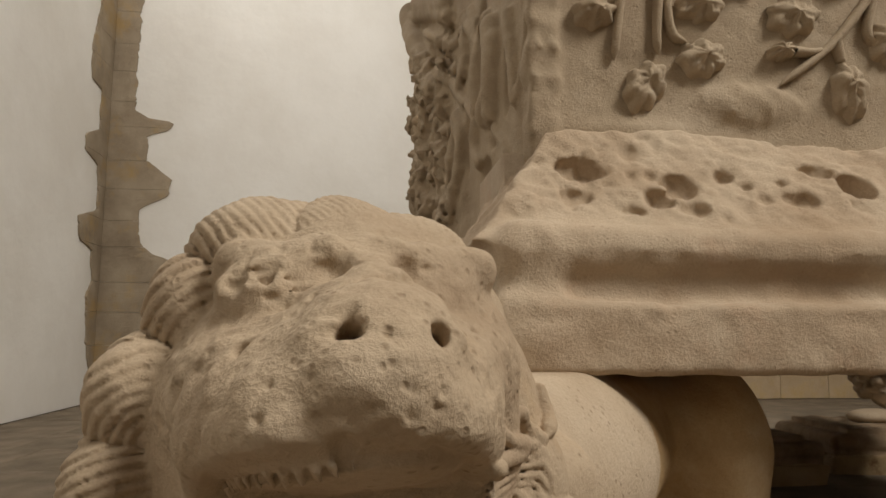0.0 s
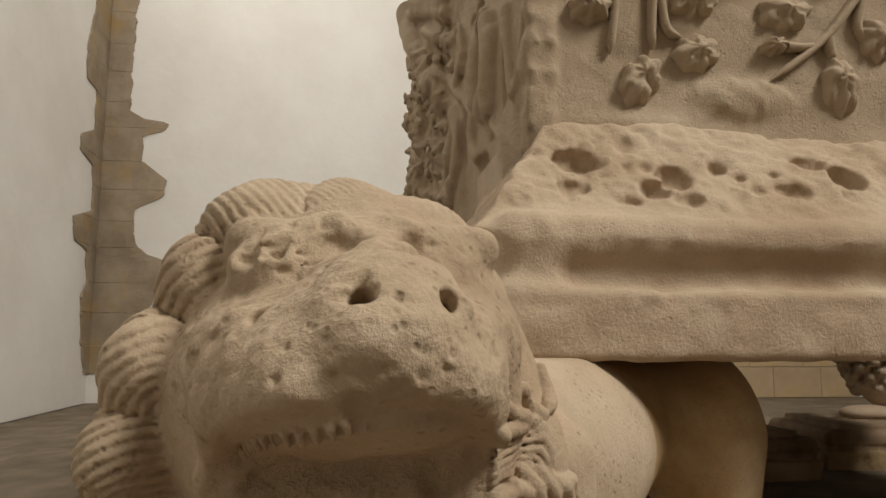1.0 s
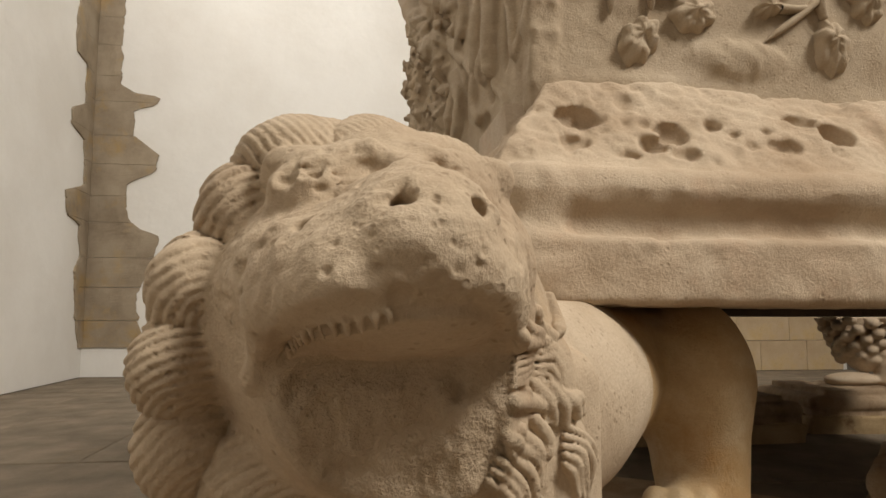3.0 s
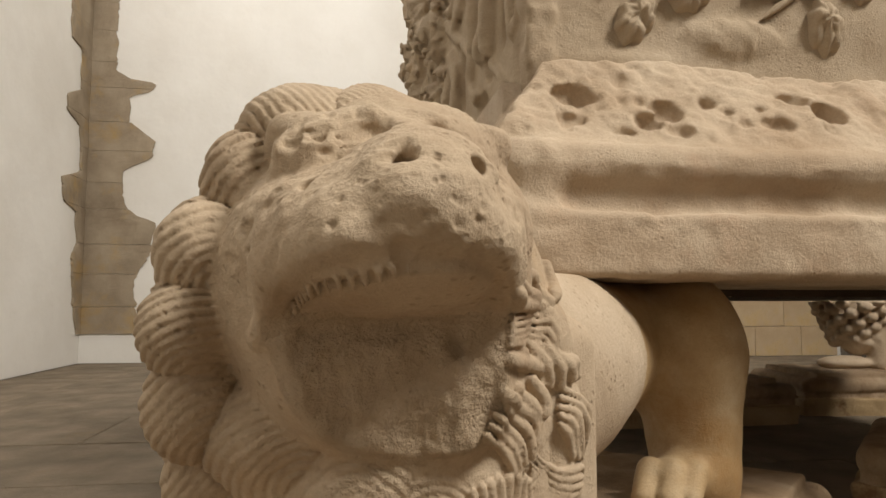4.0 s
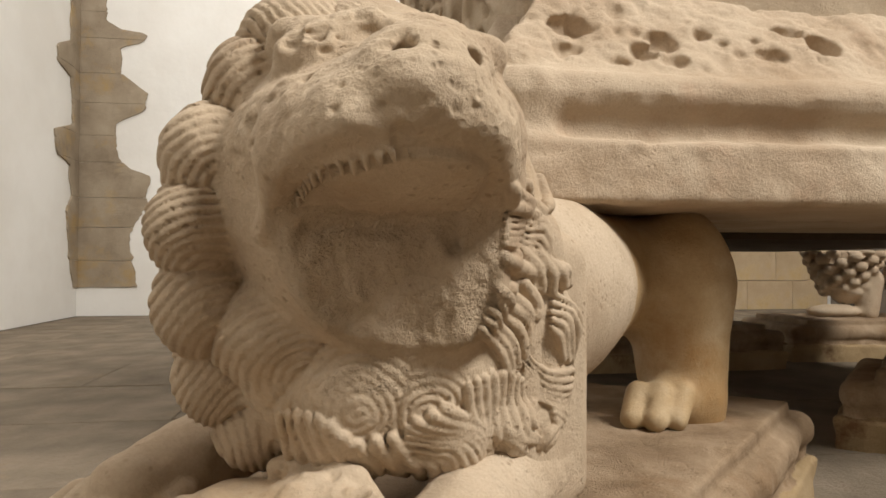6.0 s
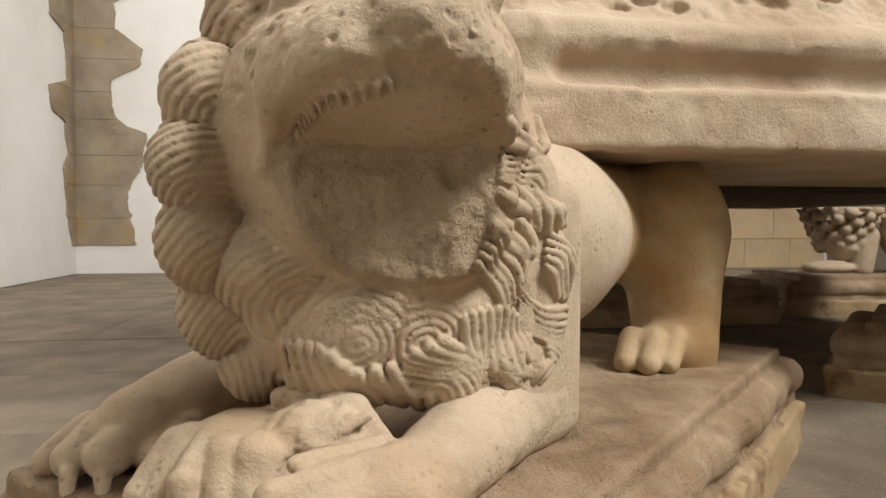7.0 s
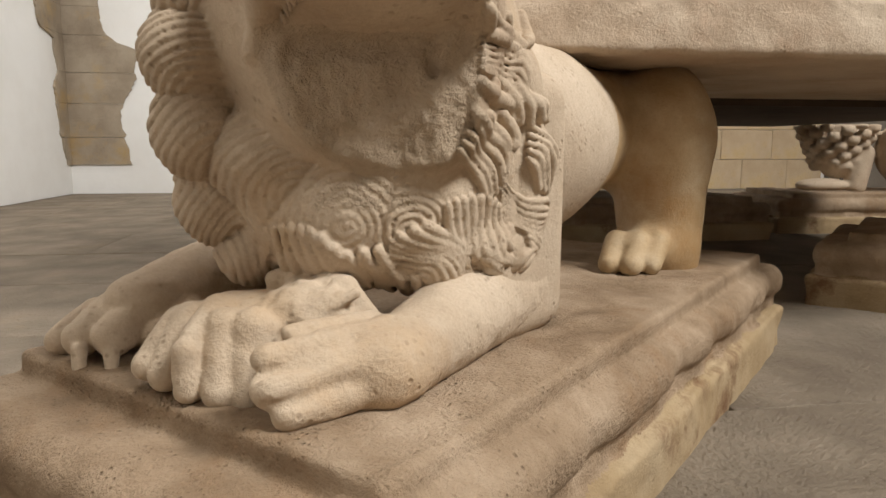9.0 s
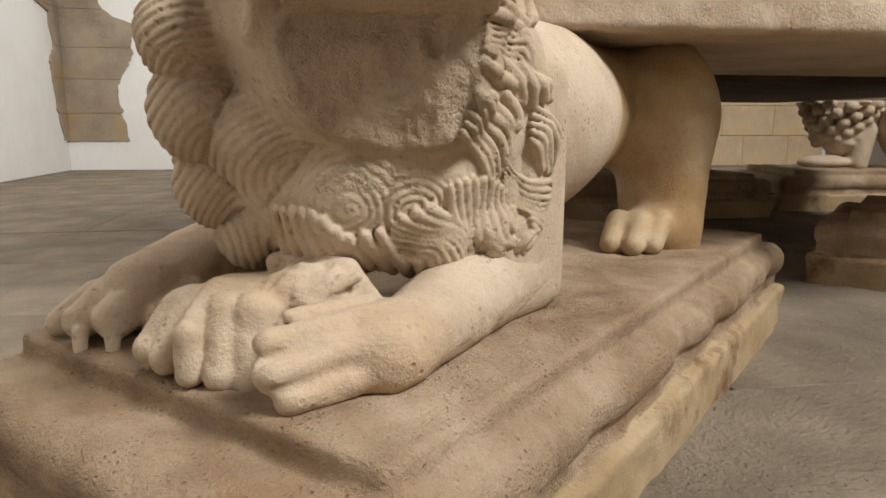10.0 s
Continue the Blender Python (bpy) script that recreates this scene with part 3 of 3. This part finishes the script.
def build_lion():
    pieces = [carve(head, (-0.26, 0.36, 0.24), (0.20, 0.80, 0.73), 0.0020, 1.15, True),
              carve(paws, (-0.44, 0.36, 0.165), (0.20, 0.90, 0.33), 0.0026),
              carve(body, (-0.15, 0.42, 0.165), (0.56, 1.42, 0.545), 0.005, relax=2)]
    me = mesh_of("lion_statue", pieces, M_LION)

    def where(c):
        q = rigid(c, HEAD_AXES, HEAD_AT)
        fresh = (np.abs(q[:, 1] + 0.052 + 0.2 * q[:, 2]) < 0.009) & (q[:, 2] < 0.0) & (q[:, 2] > -0.16) & (np.abs(q[:, 0]) < 0.11)
        return np.where(c[:, 1] > 1.0, 2, np.where(fresh, 1, 0))

    tint(me, (M_BREAK, M_WARM), where)
    ob = new("lion_statue", me)
    return tagged(ob, "weathered carved limestone lion crouching on a moulded plinth", "statue")


build_lion()


# ---- plinth ----
def plinth(p):
    w = lion_frame(p)
    w[:, 0] += 0.458
    w[:, 1] -= 0.845
    x, y, z = w[:, 0], w[:, 1], w[:, 2]

    def layer(hx, hy, z0, z1, r):
        return box(w, (0, 0, (z0 + z1) / 2), (hx, hy, (z1 - z0) / 2), r)

    d = layer(0.243, 0.577, 0.10, 0.188, 0.006)
    d = smin(d, layer(0.277, 0.655, 0.092, 0.162, 0.033), 0.006)
    d = np.minimum(d, layer(0.262, 0.645, 0.06, 0.11, 0.004))
    d = smin(d, layer(0.28, 0.665, -0.03, 0.075, 0.012), 0.006)
    wear = np.clip(fbm(p, 9, 3, 6) - 0.15, 0, 1)
    return d + 0.0025 * fbm(p, 14, 3, 5) + 0.010 * wear + 0.004 * np.clip(vnoise(p, 45, 9) - 0.6, 0, 1)


def build_plinth():
    me = mesh_of("lion_plinth", [carve(plinth, (-0.60, 0.05, -0.012), (0.86, 1.62, 0.215), 0.0045, relax=1)], M_PLINTH)
    tint(me, (M_OCHRE,), lambda c: (c[:, 2] + 0.006 * vnoise(c, 25, 7) < 0.078).astype(int))
    ob = new("lion_plinth", me)
    return tagged(ob, "moulded pale limestone plinth standing on the stone floor", "plinth", "lion plinths under the tomb")


first_plinth = build_plinth()
for px, py, turn in ((2.27, 3.42, -53), (0.80, 3.10, -46), (1.66, 1.50, 90)):
    centre = U2 * -0.458 + V2 * 0.845
    m = Matrix.Translation((px, py, 0)) @ Matrix.Rotation(radians(turn), 4, "Z") @ Matrix.Translation((-centre[0], -centre[1], 0))
    copy_thing(first_plinth, m)


def far_lion(p):
    d = cone(p, (2.07, 3.52, 0.50), (2.06, 3.46, 0.33), 0.165, 0.085)
    for k in range(70):
        h, turn = 0.30 + 0.26 * (k + 0.5) / 70, 2.4 * k
        r = np.interp(h, (0.28, 0.50), (0.075, 0.17))
        d = smin(d, ell(p, (2.065 + r * np.cos(turn), 3.49 + r * np.sin(turn), h), (0.034, 0.034, 0.027)), 0.006)
    d = smin(d, ell(p, (2.42, 3.36, 0.38), (0.20, 0.20, 0.19)), 0.03)
    d = smin(d, cone(p, (2.16, 3.42, 0.36), (2.13, 3.40, 0.21), 0.06, 0.05), 0.02)
    d = smin(d, ell(p, (1.97, 3.42, 0.212), (0.13, 0.08, 0.036)), 0.02)
    return smax(d, p[:, 2] - 0.515, 0.004)


tagged(new("lion_statue", mesh_of("lion_statue", [carve(far_lion, (1.80, 3.04, 0.165), (2.64, 3.76, 0.55), 0.009)], M_LION)), "limestone lion with a curled mane in the shade under the tomb", "statue")


# ---- tomb ----
PITS = ((0.354, 1.028, 0.822, 0.035, 0.021), (0.339, 0.995, 0.775, 0.024, 0.013), (0.497, 0.999, 0.795, 0.028, 0.021), (0.455, 0.983, 0.772, 0.021, 0.015),
        (0.508, 0.973, 0.756, 0.021, 0.01), (0.573, 1.019, 0.816, 0.013, 0.012), (0.456, 1.012, 0.815, 0.007, 0.008), (0.424, 1.015, 0.815, 0.007, 0.007),
        (0.604, 1.004, 0.797, 0.009, 0.008), (0.661, 1.009, 0.805, 0.008, 0.007), (0.62, 0.988, 0.775, 0.015, 0.009), (0.684, 0.986, 0.776, 0.018, 0.014),
        (0.734, 1.03, 0.832, 0.026, 0.018), (0.784, 1.015, 0.806, 0.029, 0.026), (0.662, 0.991, 0.781, 0.01, 0.009), (0.413, 0.975, 0.75, 0.019, 0.005))


def slab(p):
    w = rigid(p, (D2, N2), (0, 0, 0))
    x, y, z = w[:, 0], w[:, 1], w[:, 2]
    nz = 0.012 * fbm(p, 9, 3, 2)
    hip = 0.185
    low = box(w, (1.205, 1.905, 0.575), (1.0, 1.0, 0.047), 0.012)
    neck = box(w, (1.232, 1.95, 0.65), (1.0, 1.01, 0.06), 0.004)
    torus = box(w, (1.216, 1.912, 0.693), (1.0, 0.995, 0.029), 0.024)
    e = np.minimum(y, x - hip + 0.94)
    slope = np.maximum((z - 0.715) * 0.59 - (e - 0.945) * 0.81, np.maximum(z - 0.893 + 0.008 * vnoise(p, 11, 61), 0.70 - z))
    worn = box(w, (0.252, 1.395, 0.635), (0.040, 0.48, 0.085), 0.032) + 0.010 * fbm(p, 14, 2, 44)
    d = smin(smin(low, neck, 0.015), smin(torus, slope + nz, 0.02), 0.02)
    d = smin(d, worn, 0.035)
    for px, py, pz, rx, rz in PITS:
        d = smax(d, -ell(w, (px, py + 0.003, pz), (rx * 1.05, rz * 1.3, rz * 1.1)), 0.006)
    d = d + (0.009 * np.clip(vnoise(p, 42, 31) - 0.5, 0, 1) + 0.022 * np.clip(vnoise(p, 21, 33) - 0.55, 0, 1) + 0.003 * fbm(p, 70, 2, 35)) * np.clip((z - 0.72) / 0.03, 0, 1)
    chip = np.clip(1 - np.abs(z - 0.60) / 0.05, 0, 1)
    d = d + chip * 0.007 * np.clip(fbm(p, 16, 3, 41) - 0.1, 0, 1)
    return d + 0.002 * fbm(p, 30, 2, 8)


def hip_end():
    """The slab's sloping end, running back from its front corner."""
    v, f = slab_box(0.190, 0.5, 1.27, 3.1, 0.70, 0.88)
    for k in (1, 3):
        v[k, :2] += D2 * 0.122
    return v, f


def build_tomb():
    pieces = [carve(slab, (0.0, 0.85, 0.505), (0.93, 1.30, 0.93), 0.004, relax=1), slab_box(0.262, 2.4, 1.13, 3.2, 0.536, 0.872), hip_end()]
    ob = new("tomb_slab", mesh_of("tomb_slab", pieces, M_SLAB))
    tagged(ob, "thick moulded limestone slab, pitted and eroded", "slab")
    return ob


build_tomb()
# thin panel in very dark brown, flush under the rear part of the slab
board_ob = new("dark_board", mesh_of("dark_board", [slab_box(0.28, 2.38, 1.80, 3.48, 0.516, 0.5355)], M_DARK_BROWN, False))
tagged(board_ob, "thin dark brown board beneath the tomb", "board")

FOLDS = []


def fold(path, r):
    FOLDS.append((along(path, 7) / 1000, r))


fold([(-119,2034,1535),(-85,1919,1380),(-22,1702,1171)], 0.034)
fold([(-39,1759,1266),(27,1534,1110),(66,1398,1009)], 0.011)
fold([(-57,1822,1384),(7,1603,1249),(45,1473,1229)], 0.013)
fold([(-7,1650,1159),(-7,1650,1098),(7,1601,1029)], 0.014)
fold([(39,1493,1232),(46,1469,1159),(33,1513,1115)], 0.015)
fold([(82,1346,1169),(72,1377,1103),(69,1390,1028)], 0.020)
fold([(100,1284,1119),(93,1307,1048),(81,1348,992)], 0.022)
fold([(120,1213,1137),(124,1201,1057),(127,1190,974)], 0.013)
fold([(143,1133,1093),(138,1152,1036),(130,1178,979)], 0.009)
fold([(66,1398,1003),(64,1408,943),(81,1349,895)], 0.009)
fold([(86,1332,981),(111,1244,913),(115,1231,890)], 0.010)
fold([(1,1624,1049),(-6,1647,949)], 0.012)
fold([(56,1434,1253),(67,1397,1205),(86,1329,1189)], 0.013)
fold([(-87,1924,1514),(6,1604,1359)], 0.025)
fold([(-55,1816,1175),(-63,1842,1055),(-53,1807,886)], 0.022)
fold([(27,1534,1053),(39,1492,961),(8,1598,842)], 0.018)

fold([(-13,1671,1235),(20,1560,1140),(45,1471,1061)], 0.010)
fold([(-103,1979,1507),(-29,1726,1397),(8,1599,1319)], 0.022)
fold([(-27,1720,1072),(-12,1667,1009),(-19,1692,961)], 0.014)
fold([(28,1531,1045),(15,1574,957),(2,1618,853)], 0.016)
fold([(45,1470,1256),(72,1379,1159)], 0.016)
fold([(95,1299,1150),(97,1295,1070),(94,1301,991)], 0.024)
fold([(66,1398,1001),(61,1416,962),(71,1382,908)], 0.012)
HOLLOWS = [((-53, 1807, 1205), (0.020, 0.060, 0.055)), ((2, 1618, 1208), (0.020, 0.030, 0.030)), ((74, 1365, 1210), (0.022, 0.024, 0.030)), ((84, 1335, 1162), (0.018, 0.012, 0.028)),
           ((88, 1310, 950), (0.022, 0.022, 0.030)), ((76, 1352, 895), (0.022, 0.030, 0.022)), ((40, 1490, 1175), (0.018, 0.010, 0.06)), ((112, 1240, 1030), (0.018, 0.010, 0.07)), ((45, 1470, 990), (0.02, 0.014, 0.08))]


def drapery(p):
    """Worn standing figures in deep relief: hanging folds, a gathered cloak, a feathered lower part."""
    w = rigid(p, (D2, N2), (0, 0, 0))
    face = 0.454 - (0.99 * w[:, 0] + 0.143 * w[:, 1])
    d = np.maximum(np.maximum(face, 1.10 - w[:, 1]), np.maximum(w[:, 1] - 2.02, w[:, 2] - 1.62))
    d = np.maximum(d, np.maximum(0.74 - w[:, 2], w[:, 0] - 0.5))
    for path, r in FOLDS:
        fd = np.full(len(p), 9.0, np.float32)
        for k in range(len(path) - 1):
            np.minimum(fd, cone(p, path[k], path[k + 1], r * 1.15, r * 1.05), out=fd)
        d = smin(d, fd, 0.004)
    for c, r in HOLLOWS:
        d = smax(d, -ell(p, np.array(c) / 1000, r), 0.006)
    for k in range(9):
        rod = cone(p, (-0.010 + 0.0006 * k, 1.665, 1.150 - 0.013 * k), (0.012 + 0.0006 * k, 1.590, 1.128 - 0.013 * k), 0.0055, 0.0055)
        d = smin(d, rod, 0.002)
    low = np.clip((1.5 - w[:, 1]) / -0.1, 0, 1) * np.clip((1.35 - w[:, 2]) / 0.05, 0, 1)
    return d + low * (0.016 * vnoise(p, 38, 71) + 0.010 * vnoise(p, 80, 73)) + 0.003 * fbm(p, 24, 2, 72)


def part(name, me, parent, label=""):
    ob = new(name, me)
    ob.parent = parent
    if label:
        ob["label"] = label
    return ob


def chest_place(p, q, z):
    return np.array([*(D2 * p + N2 * q), z])


def leaf(parent, p, z, rx, rz, turn, droop):
    """A vine leaf in relief: seven lobes, ribs and a cupped rim."""
    nr, na = 10, 56
    rho, th = np.meshgrid(np.linspace(0, 1, nr), np.linspace(0, 2 * np.pi, na, endpoint=False), indexing="ij")
    lobe = 1 - 0.15 * np.abs(np.sin(3.5 * th)) ** 2 + 0.05 * np.sin(2 * th + turn)
    x, y = rho * lobe * rx * np.cos(th), rho * lobe * rz * np.sin(th) - droop * rho ** 2 * rz * 0.2
    h = 0.030 * np.sqrt(np.clip(1.02 - rho ** 3.5, 0, 1)) + 0.0022 * np.cos(7 * th) * rho + 0.003 * np.exp(-(rho / 0.3) ** 2) + 0.006 * rho * np.cos(th * 2 + turn * 5)
    c, sn = np.cos(turn), np.sin(turn)
    x, y = c * x - sn * y, sn * x + c * y
    v = np.stack([x, y, h], -1).reshape(-1, 3)
    v[:, 2] += 0.006 * vnoise(v + p * 7, 60, 3) + 0.004 * vnoise(v + p * 3, 150, 5) - 0.010
    world_v = chest_place(p, 1.09, z) + v[:, :1] * np.array([*D2, 0]) + v[:, 1:2] * np.array([0, 0, 1]) - v[:, 2:] * np.array([*N2, 0])
    f = np.array([[i * na + j, (i + 1) * na + j, (i + 1) * na + (j + 1) % na, i * na + (j + 1) % na] for i in range(nr - 1) for j in range(na)])
    return part("leaf", mesh_of("leaf", [(world_v, f)], M_CHEST), parent)


def stem(parent, path, r=0.008):
    pts = along([(p, z, 0) for p, z in path], 14)
    ring, m = [], 8
    for k, (p, z, _) in enumerate(pts):
        t = pts[min(k + 1, 13)] - pts[max(k - 1, 0)]
        t /= np.linalg.norm(t)
        for a in np.linspace(0, 2 * np.pi, m, endpoint=False):
            rr = r * (1.1 - 0.3 * k / 13) if k < 12 else r * 0.55 * (13 - k) + 0.0004
            ring.append(chest_place(p - t[1] * np.cos(a) * rr, 1.085 - np.sin(a) * rr * 1.5, z + t[0] * np.cos(a) * rr))
    f = np.array([[i * m + j, i * m + (j + 1) % m, (i + 1) * m + (j + 1) % m, (i + 1) * m + j] for i in range(13) for j in range(m)])
    return part("stem", mesh_of("stem", [(np.array(ring), f)], M_CHEST), parent)


def panel(p):
    w = rigid(p, (D2, N2), (0, 0, 0))
    d = box(w, (1.30, 2.09, 1.24), (1.0, 1.0, 0.38), 0.004) + 0.004 * fbm(p, 13, 4, 81)
    d = smin(d, box(w, (0.318, 1.105, 1.25), (0.024, 0.022, 0.40), 0.008) + 0.008 * fbm(p, 30, 3, 83), 0.01)
    d = smin(d, ell(w, (0.665, 1.10, 0.955), (0.085, 0.028, 0.035)) + 0.006 * fbm(p, 40, 2, 85), 0.02)
    return smin(d, ell(w, (0.47, 1.10, 0.90), (0.10, 0.02, 0.02)), 0.02)


def build_chest():
    chest = tagged(new("tomb_chest"), "worn limestone sarcophagus chest carved with vine leaves and draped figures", "sarcophagus")
    part("panel", mesh_of("panel", [carve(panel, (0.10, 1.0, 0.85), (0.95, 1.32, 1.56), 0.005, relax=2)], M_CHEST), chest)
    part("core", mesh_of("core", [slab_box(0.34, 2.4, 1.14, 3.1, 0.86, 1.62)], M_CHEST, False), chest)
    part("draped_relief", mesh_of("draped_relief", [carve(drapery, (-0.16, 1.06, 0.73), (0.35, 2.12, 1.62), 0.005)], M_CHEST), chest, "eroded relief of hanging cloth folds")
    for p, z, rx, rz, turn, droop in ((0.403, 1.10, 0.040, 0.034, 0.2, 0), (0.487, 0.985, 0.036, 0.050, -0.25, 1), (0.583, 1.03, 0.043, 0.037, -0.3, 0), (0.583, 1.118, 0.045, 0.032, 0.1, 0),
                                     (0.747, 1.112, 0.050, 0.042, 0.1, 0), (0.722, 1.047, 0.026, 0.018, 0.2, 0), (0.838, 0.995, 0.034, 0.058, 0.15, 1), (0.912, 1.07, 0.034, 0.045, 0.2, 0),
                                     (0.44, 1.17, 0.045, 0.04, 0.4, 0), (0.66, 1.18, 0.05, 0.04, -0.2, 0), (0.83, 1.19, 0.045, 0.04, 0.3, 0)):
        leaf(chest, p, z, rx, rz, turn, droop)
    for path in (((0.514, 1.16), (0.507, 1.07), (0.509, 1.03)), ((0.521, 1.16), (0.532, 1.071), (0.56, 1.053)), ((0.90, 1.17), (0.815, 1.067), (0.714, 0.988)),
                 ((0.743, 1.048), (0.773, 1.048), (0.799, 1.053)), ((0.892, 1.15), (0.878, 1.09), (0.897, 1.061)), ((0.451, 1.15), (0.44, 1.066), (0.434, 1.018)), ((0.82, 1.067), (0.828, 1.03))):
        stem(chest, path)


build_chest()


# ---- room ----
def room_box(name, p0, p1, q0, q1, z0, z1, material, label, cat):
    ob = new(name, mesh_of(name, [slab_box(p0, p1, q0, q1, z0, z1)], material, False))
    return tagged(ob, label, cat, kind="structure")


HIGH = 9.8


def holed_wall(name, p0, p1, q0, q1, hole, material, label):
    """A wall across D with an opening added for a lamp, right through it: hole is q0, q1, z0, z1."""
    h0, h1, z0, z1 = hole
    pieces = [slab_box(p0, p1, q0, h0, 0, HIGH), slab_box(p0, p1, h1, q1, 0, HIGH), slab_box(p0, p1, h0, h1, 0, z0), slab_box(p0, p1, h0, h1, z1, HIGH)]
    ob = new(name, mesh_of(name, pieces, material, False))
    return tagged(ob, label, "wall", kind="structure")


room_box("floor", -2.4, 4.9, -6.0, 6.5, -0.2, -0.016, M_GROUT, "worn stone slab floor with narrow joints", "floor")
north = room_box("wall_north", -2.4, 4.9, 6.33, 6.6, 0.0, HIGH, M_PLASTER, "white limewashed plaster wall with bare masonry patch", "wall")
# openings in the west and east walls are made up to hold the lamps
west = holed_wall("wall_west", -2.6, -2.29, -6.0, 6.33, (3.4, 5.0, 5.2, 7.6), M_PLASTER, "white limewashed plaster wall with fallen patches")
holed_wall("wall_east", 4.9, 5.2, -6.0, 6.6, (-3.6, -1.0, 5.25, 7.75), M_UNSEEN, "unseen dark grey closing wall with an opening added for a lamp")
room_box("wall_south", -2.6, 5.2, -6.3, -6.0, 0.0, HIGH, M_UNSEEN, "unseen closing wall, dark grey to cut bounced light", "wall")
room_box("ceiling", -2.6, 5.2, -6.3, 6.6, HIGH, HIGH + 0.3, M_UNSEEN, "unseen closing ceiling, dark grey to cut bounced light", "ceiling")


def outline(table, z):
    zs = [r[1] for r in table]
    return float(np.interp(z, zs, [r[0] for r in table]))


NORTH_EDGE = ((-1.79, 0.25), (-1.84, 0.49), (-1.856, 0.72), (-1.715, 0.98), (-1.70, 1.236), (-1.846, 1.284), (-1.972, 1.38), (-1.99, 1.69), (-1.735, 1.80), (-1.722, 1.95), (-1.93, 2.12),
              (-1.946, 2.36), (-1.745, 2.41), (-1.74, 2.49), (-1.95, 2.51), (-2.067, 2.59), (-2.072, 3.1), (-2.05, 3.8), (-2.06, 5.2))
WEST_EDGE = ((6.24, 0.25), (6.13, 0.54), (6.07, 0.91), (6.166, 1.01), (6.11, 1.30), (5.88, 1.33), (5.81, 1.53), (6.19, 1.64), (6.134, 2.03), (5.86, 2.09), (5.84, 2.22), (6.12, 2.34),
             (6.12, 2.69), (5.89, 2.71), (5.857, 2.99), (5.98, 3.40), (6.0, 5.2))


def bare_stones(parent, edge, start, on_north):
    """Courses of masonry where the plaster has fallen; each stone ends at the broken plaster."""
    z, k = 0.25, 0
    while z < 4.6:
        top = z + (0.235, 0.285, 0.26, 0.31)[k % 4]
        zs = np.linspace(z + 0.001, top - 0.002, 12)
        far_end = max((outline(edge, h) - start) * (1 if on_north else -1) for h in zs)
        cuts = [0.0, 9.0]
        for c0, c1 in zip(cuts, cuts[1:]):
            front, back = [], []
            for h in zs:
                wob = 0.030 * noise.noise((h * 9, k * 3.1, c0 * 7)) + 0.016 * noise.noise((h * 40, 3.0, k))
                reach = (outline(edge, h) - start) * (1 if on_north else -1) + wob
                for n in range(5):
                    s = min(c0 + 0.001 + (min(c1 - 0.001, reach) - c0 - 0.001) * n / 4, 9)
                    lift = 0.018 + 0.010 * noise.noise((s * 6, h * 6, 2.0)) - (0.004 if n in (0, 4) else 0)
                    for rows, out in ((front, lift), (back, -0.02)):
                        rows.append(chest_place(start + s, 6.33 - out, h) if on_north else chest_place(-2.29 + out, start - s, h))
            if min(c1, far_end) - c0 < 0.03:
                continue
            v = np.array(front + back)
            nz, o = len(zs), len(front)
            f = [[i * 5 + j, i * 5 + j + 1, (i + 1) * 5 + j + 1, (i + 1) * 5 + j] for i in range(nz - 1) for j in range(4)]
            f += [[i * 5, (i + 1) * 5, o + (i + 1) * 5, o + i * 5] for i in range(nz - 1)]
            f += [[i * 5 + 4, o + i * 5 + 4, o + (i + 1) * 5 + 4, (i + 1) * 5 + 4] for i in range(nz - 1)]
            e = (nz - 1) * 5
            f += [[j, o + j, o + j + 1, j + 1] for j in range(4)] + [[e + j, e + j + 1, o + e + j + 1, o + e + j] for j in range(4)]
            part("stone", mesh_of("stone", [(v, np.array(f))], M_RUBBLE, False), parent)
        z, k = top, k + 1


bare_stones(north, NORTH_EDGE, -2.288, True)
bare_stones(west, WEST_EDGE, 6.328, False)


def block(parent, name, p0, p1, q0, q1, z0, z1, material, bevel=0.006):
    bm = bmesh.new()
    bmesh.ops.create_cube(bm, size=1)
    bmesh.ops.scale(bm, verts=bm.verts, vec=(p1 - p0, q1 - q0, z1 - z0))
    bmesh.ops.bevel(bm, geom=bm.edges, offset=bevel, segments=1, affect="EDGES")
    me = bpy.data.meshes.new(name)
    bm.to_mesh(me)
    bm.free()
    me.materials.append(material)
    ob = part(name, me, parent)
    ob.matrix_world = Matrix.Translation(chest_place((p0 + p1) / 2, (q0 + q1) / 2, (z0 + z1) / 2)) @ Matrix.Rotation(radians(TURN), 4, "Z")
    return ob


random.seed(4)
for row in range(4):
    at = 1.6 + 0.17 * row
    while at < 4.8:
        wide = random.uniform(0.34, 0.62)
        block(north, "ashlar", at + 0.0015, min(at + wide, 4.89) - 0.0015, 6.30 - random.uniform(0, 0.004), 6.34, 0.29 * row + 0.0015, 0.29 * row + 0.2885, M_ASHLAR, 0.004)
        at += wide

# floor flags: rows run along the tomb's front
floor_ob = bpy.data.objects["floor"]
for r in range(-11, 10):
    row_at = 0.864 + 0.6 * r
    at = -2.28 - random.uniform(0, 0.5)
    while at < 4.88:
        wide = random.uniform(0.75, 1.15)
        a0, a1 = max(at, -2.28), min(at + wide, 4.88)
        if a1 - a0 > 0.05:
            block(floor_ob, "flagstone", a0 + 0.002, a1 - 0.002, max(row_at, -5.98) + 0.002, min(row_at + 0.6, 6.32) - 0.002, -0.06, random.uniform(-0.003, 0.0), M_FLOOR, 0.003)
        at += wide
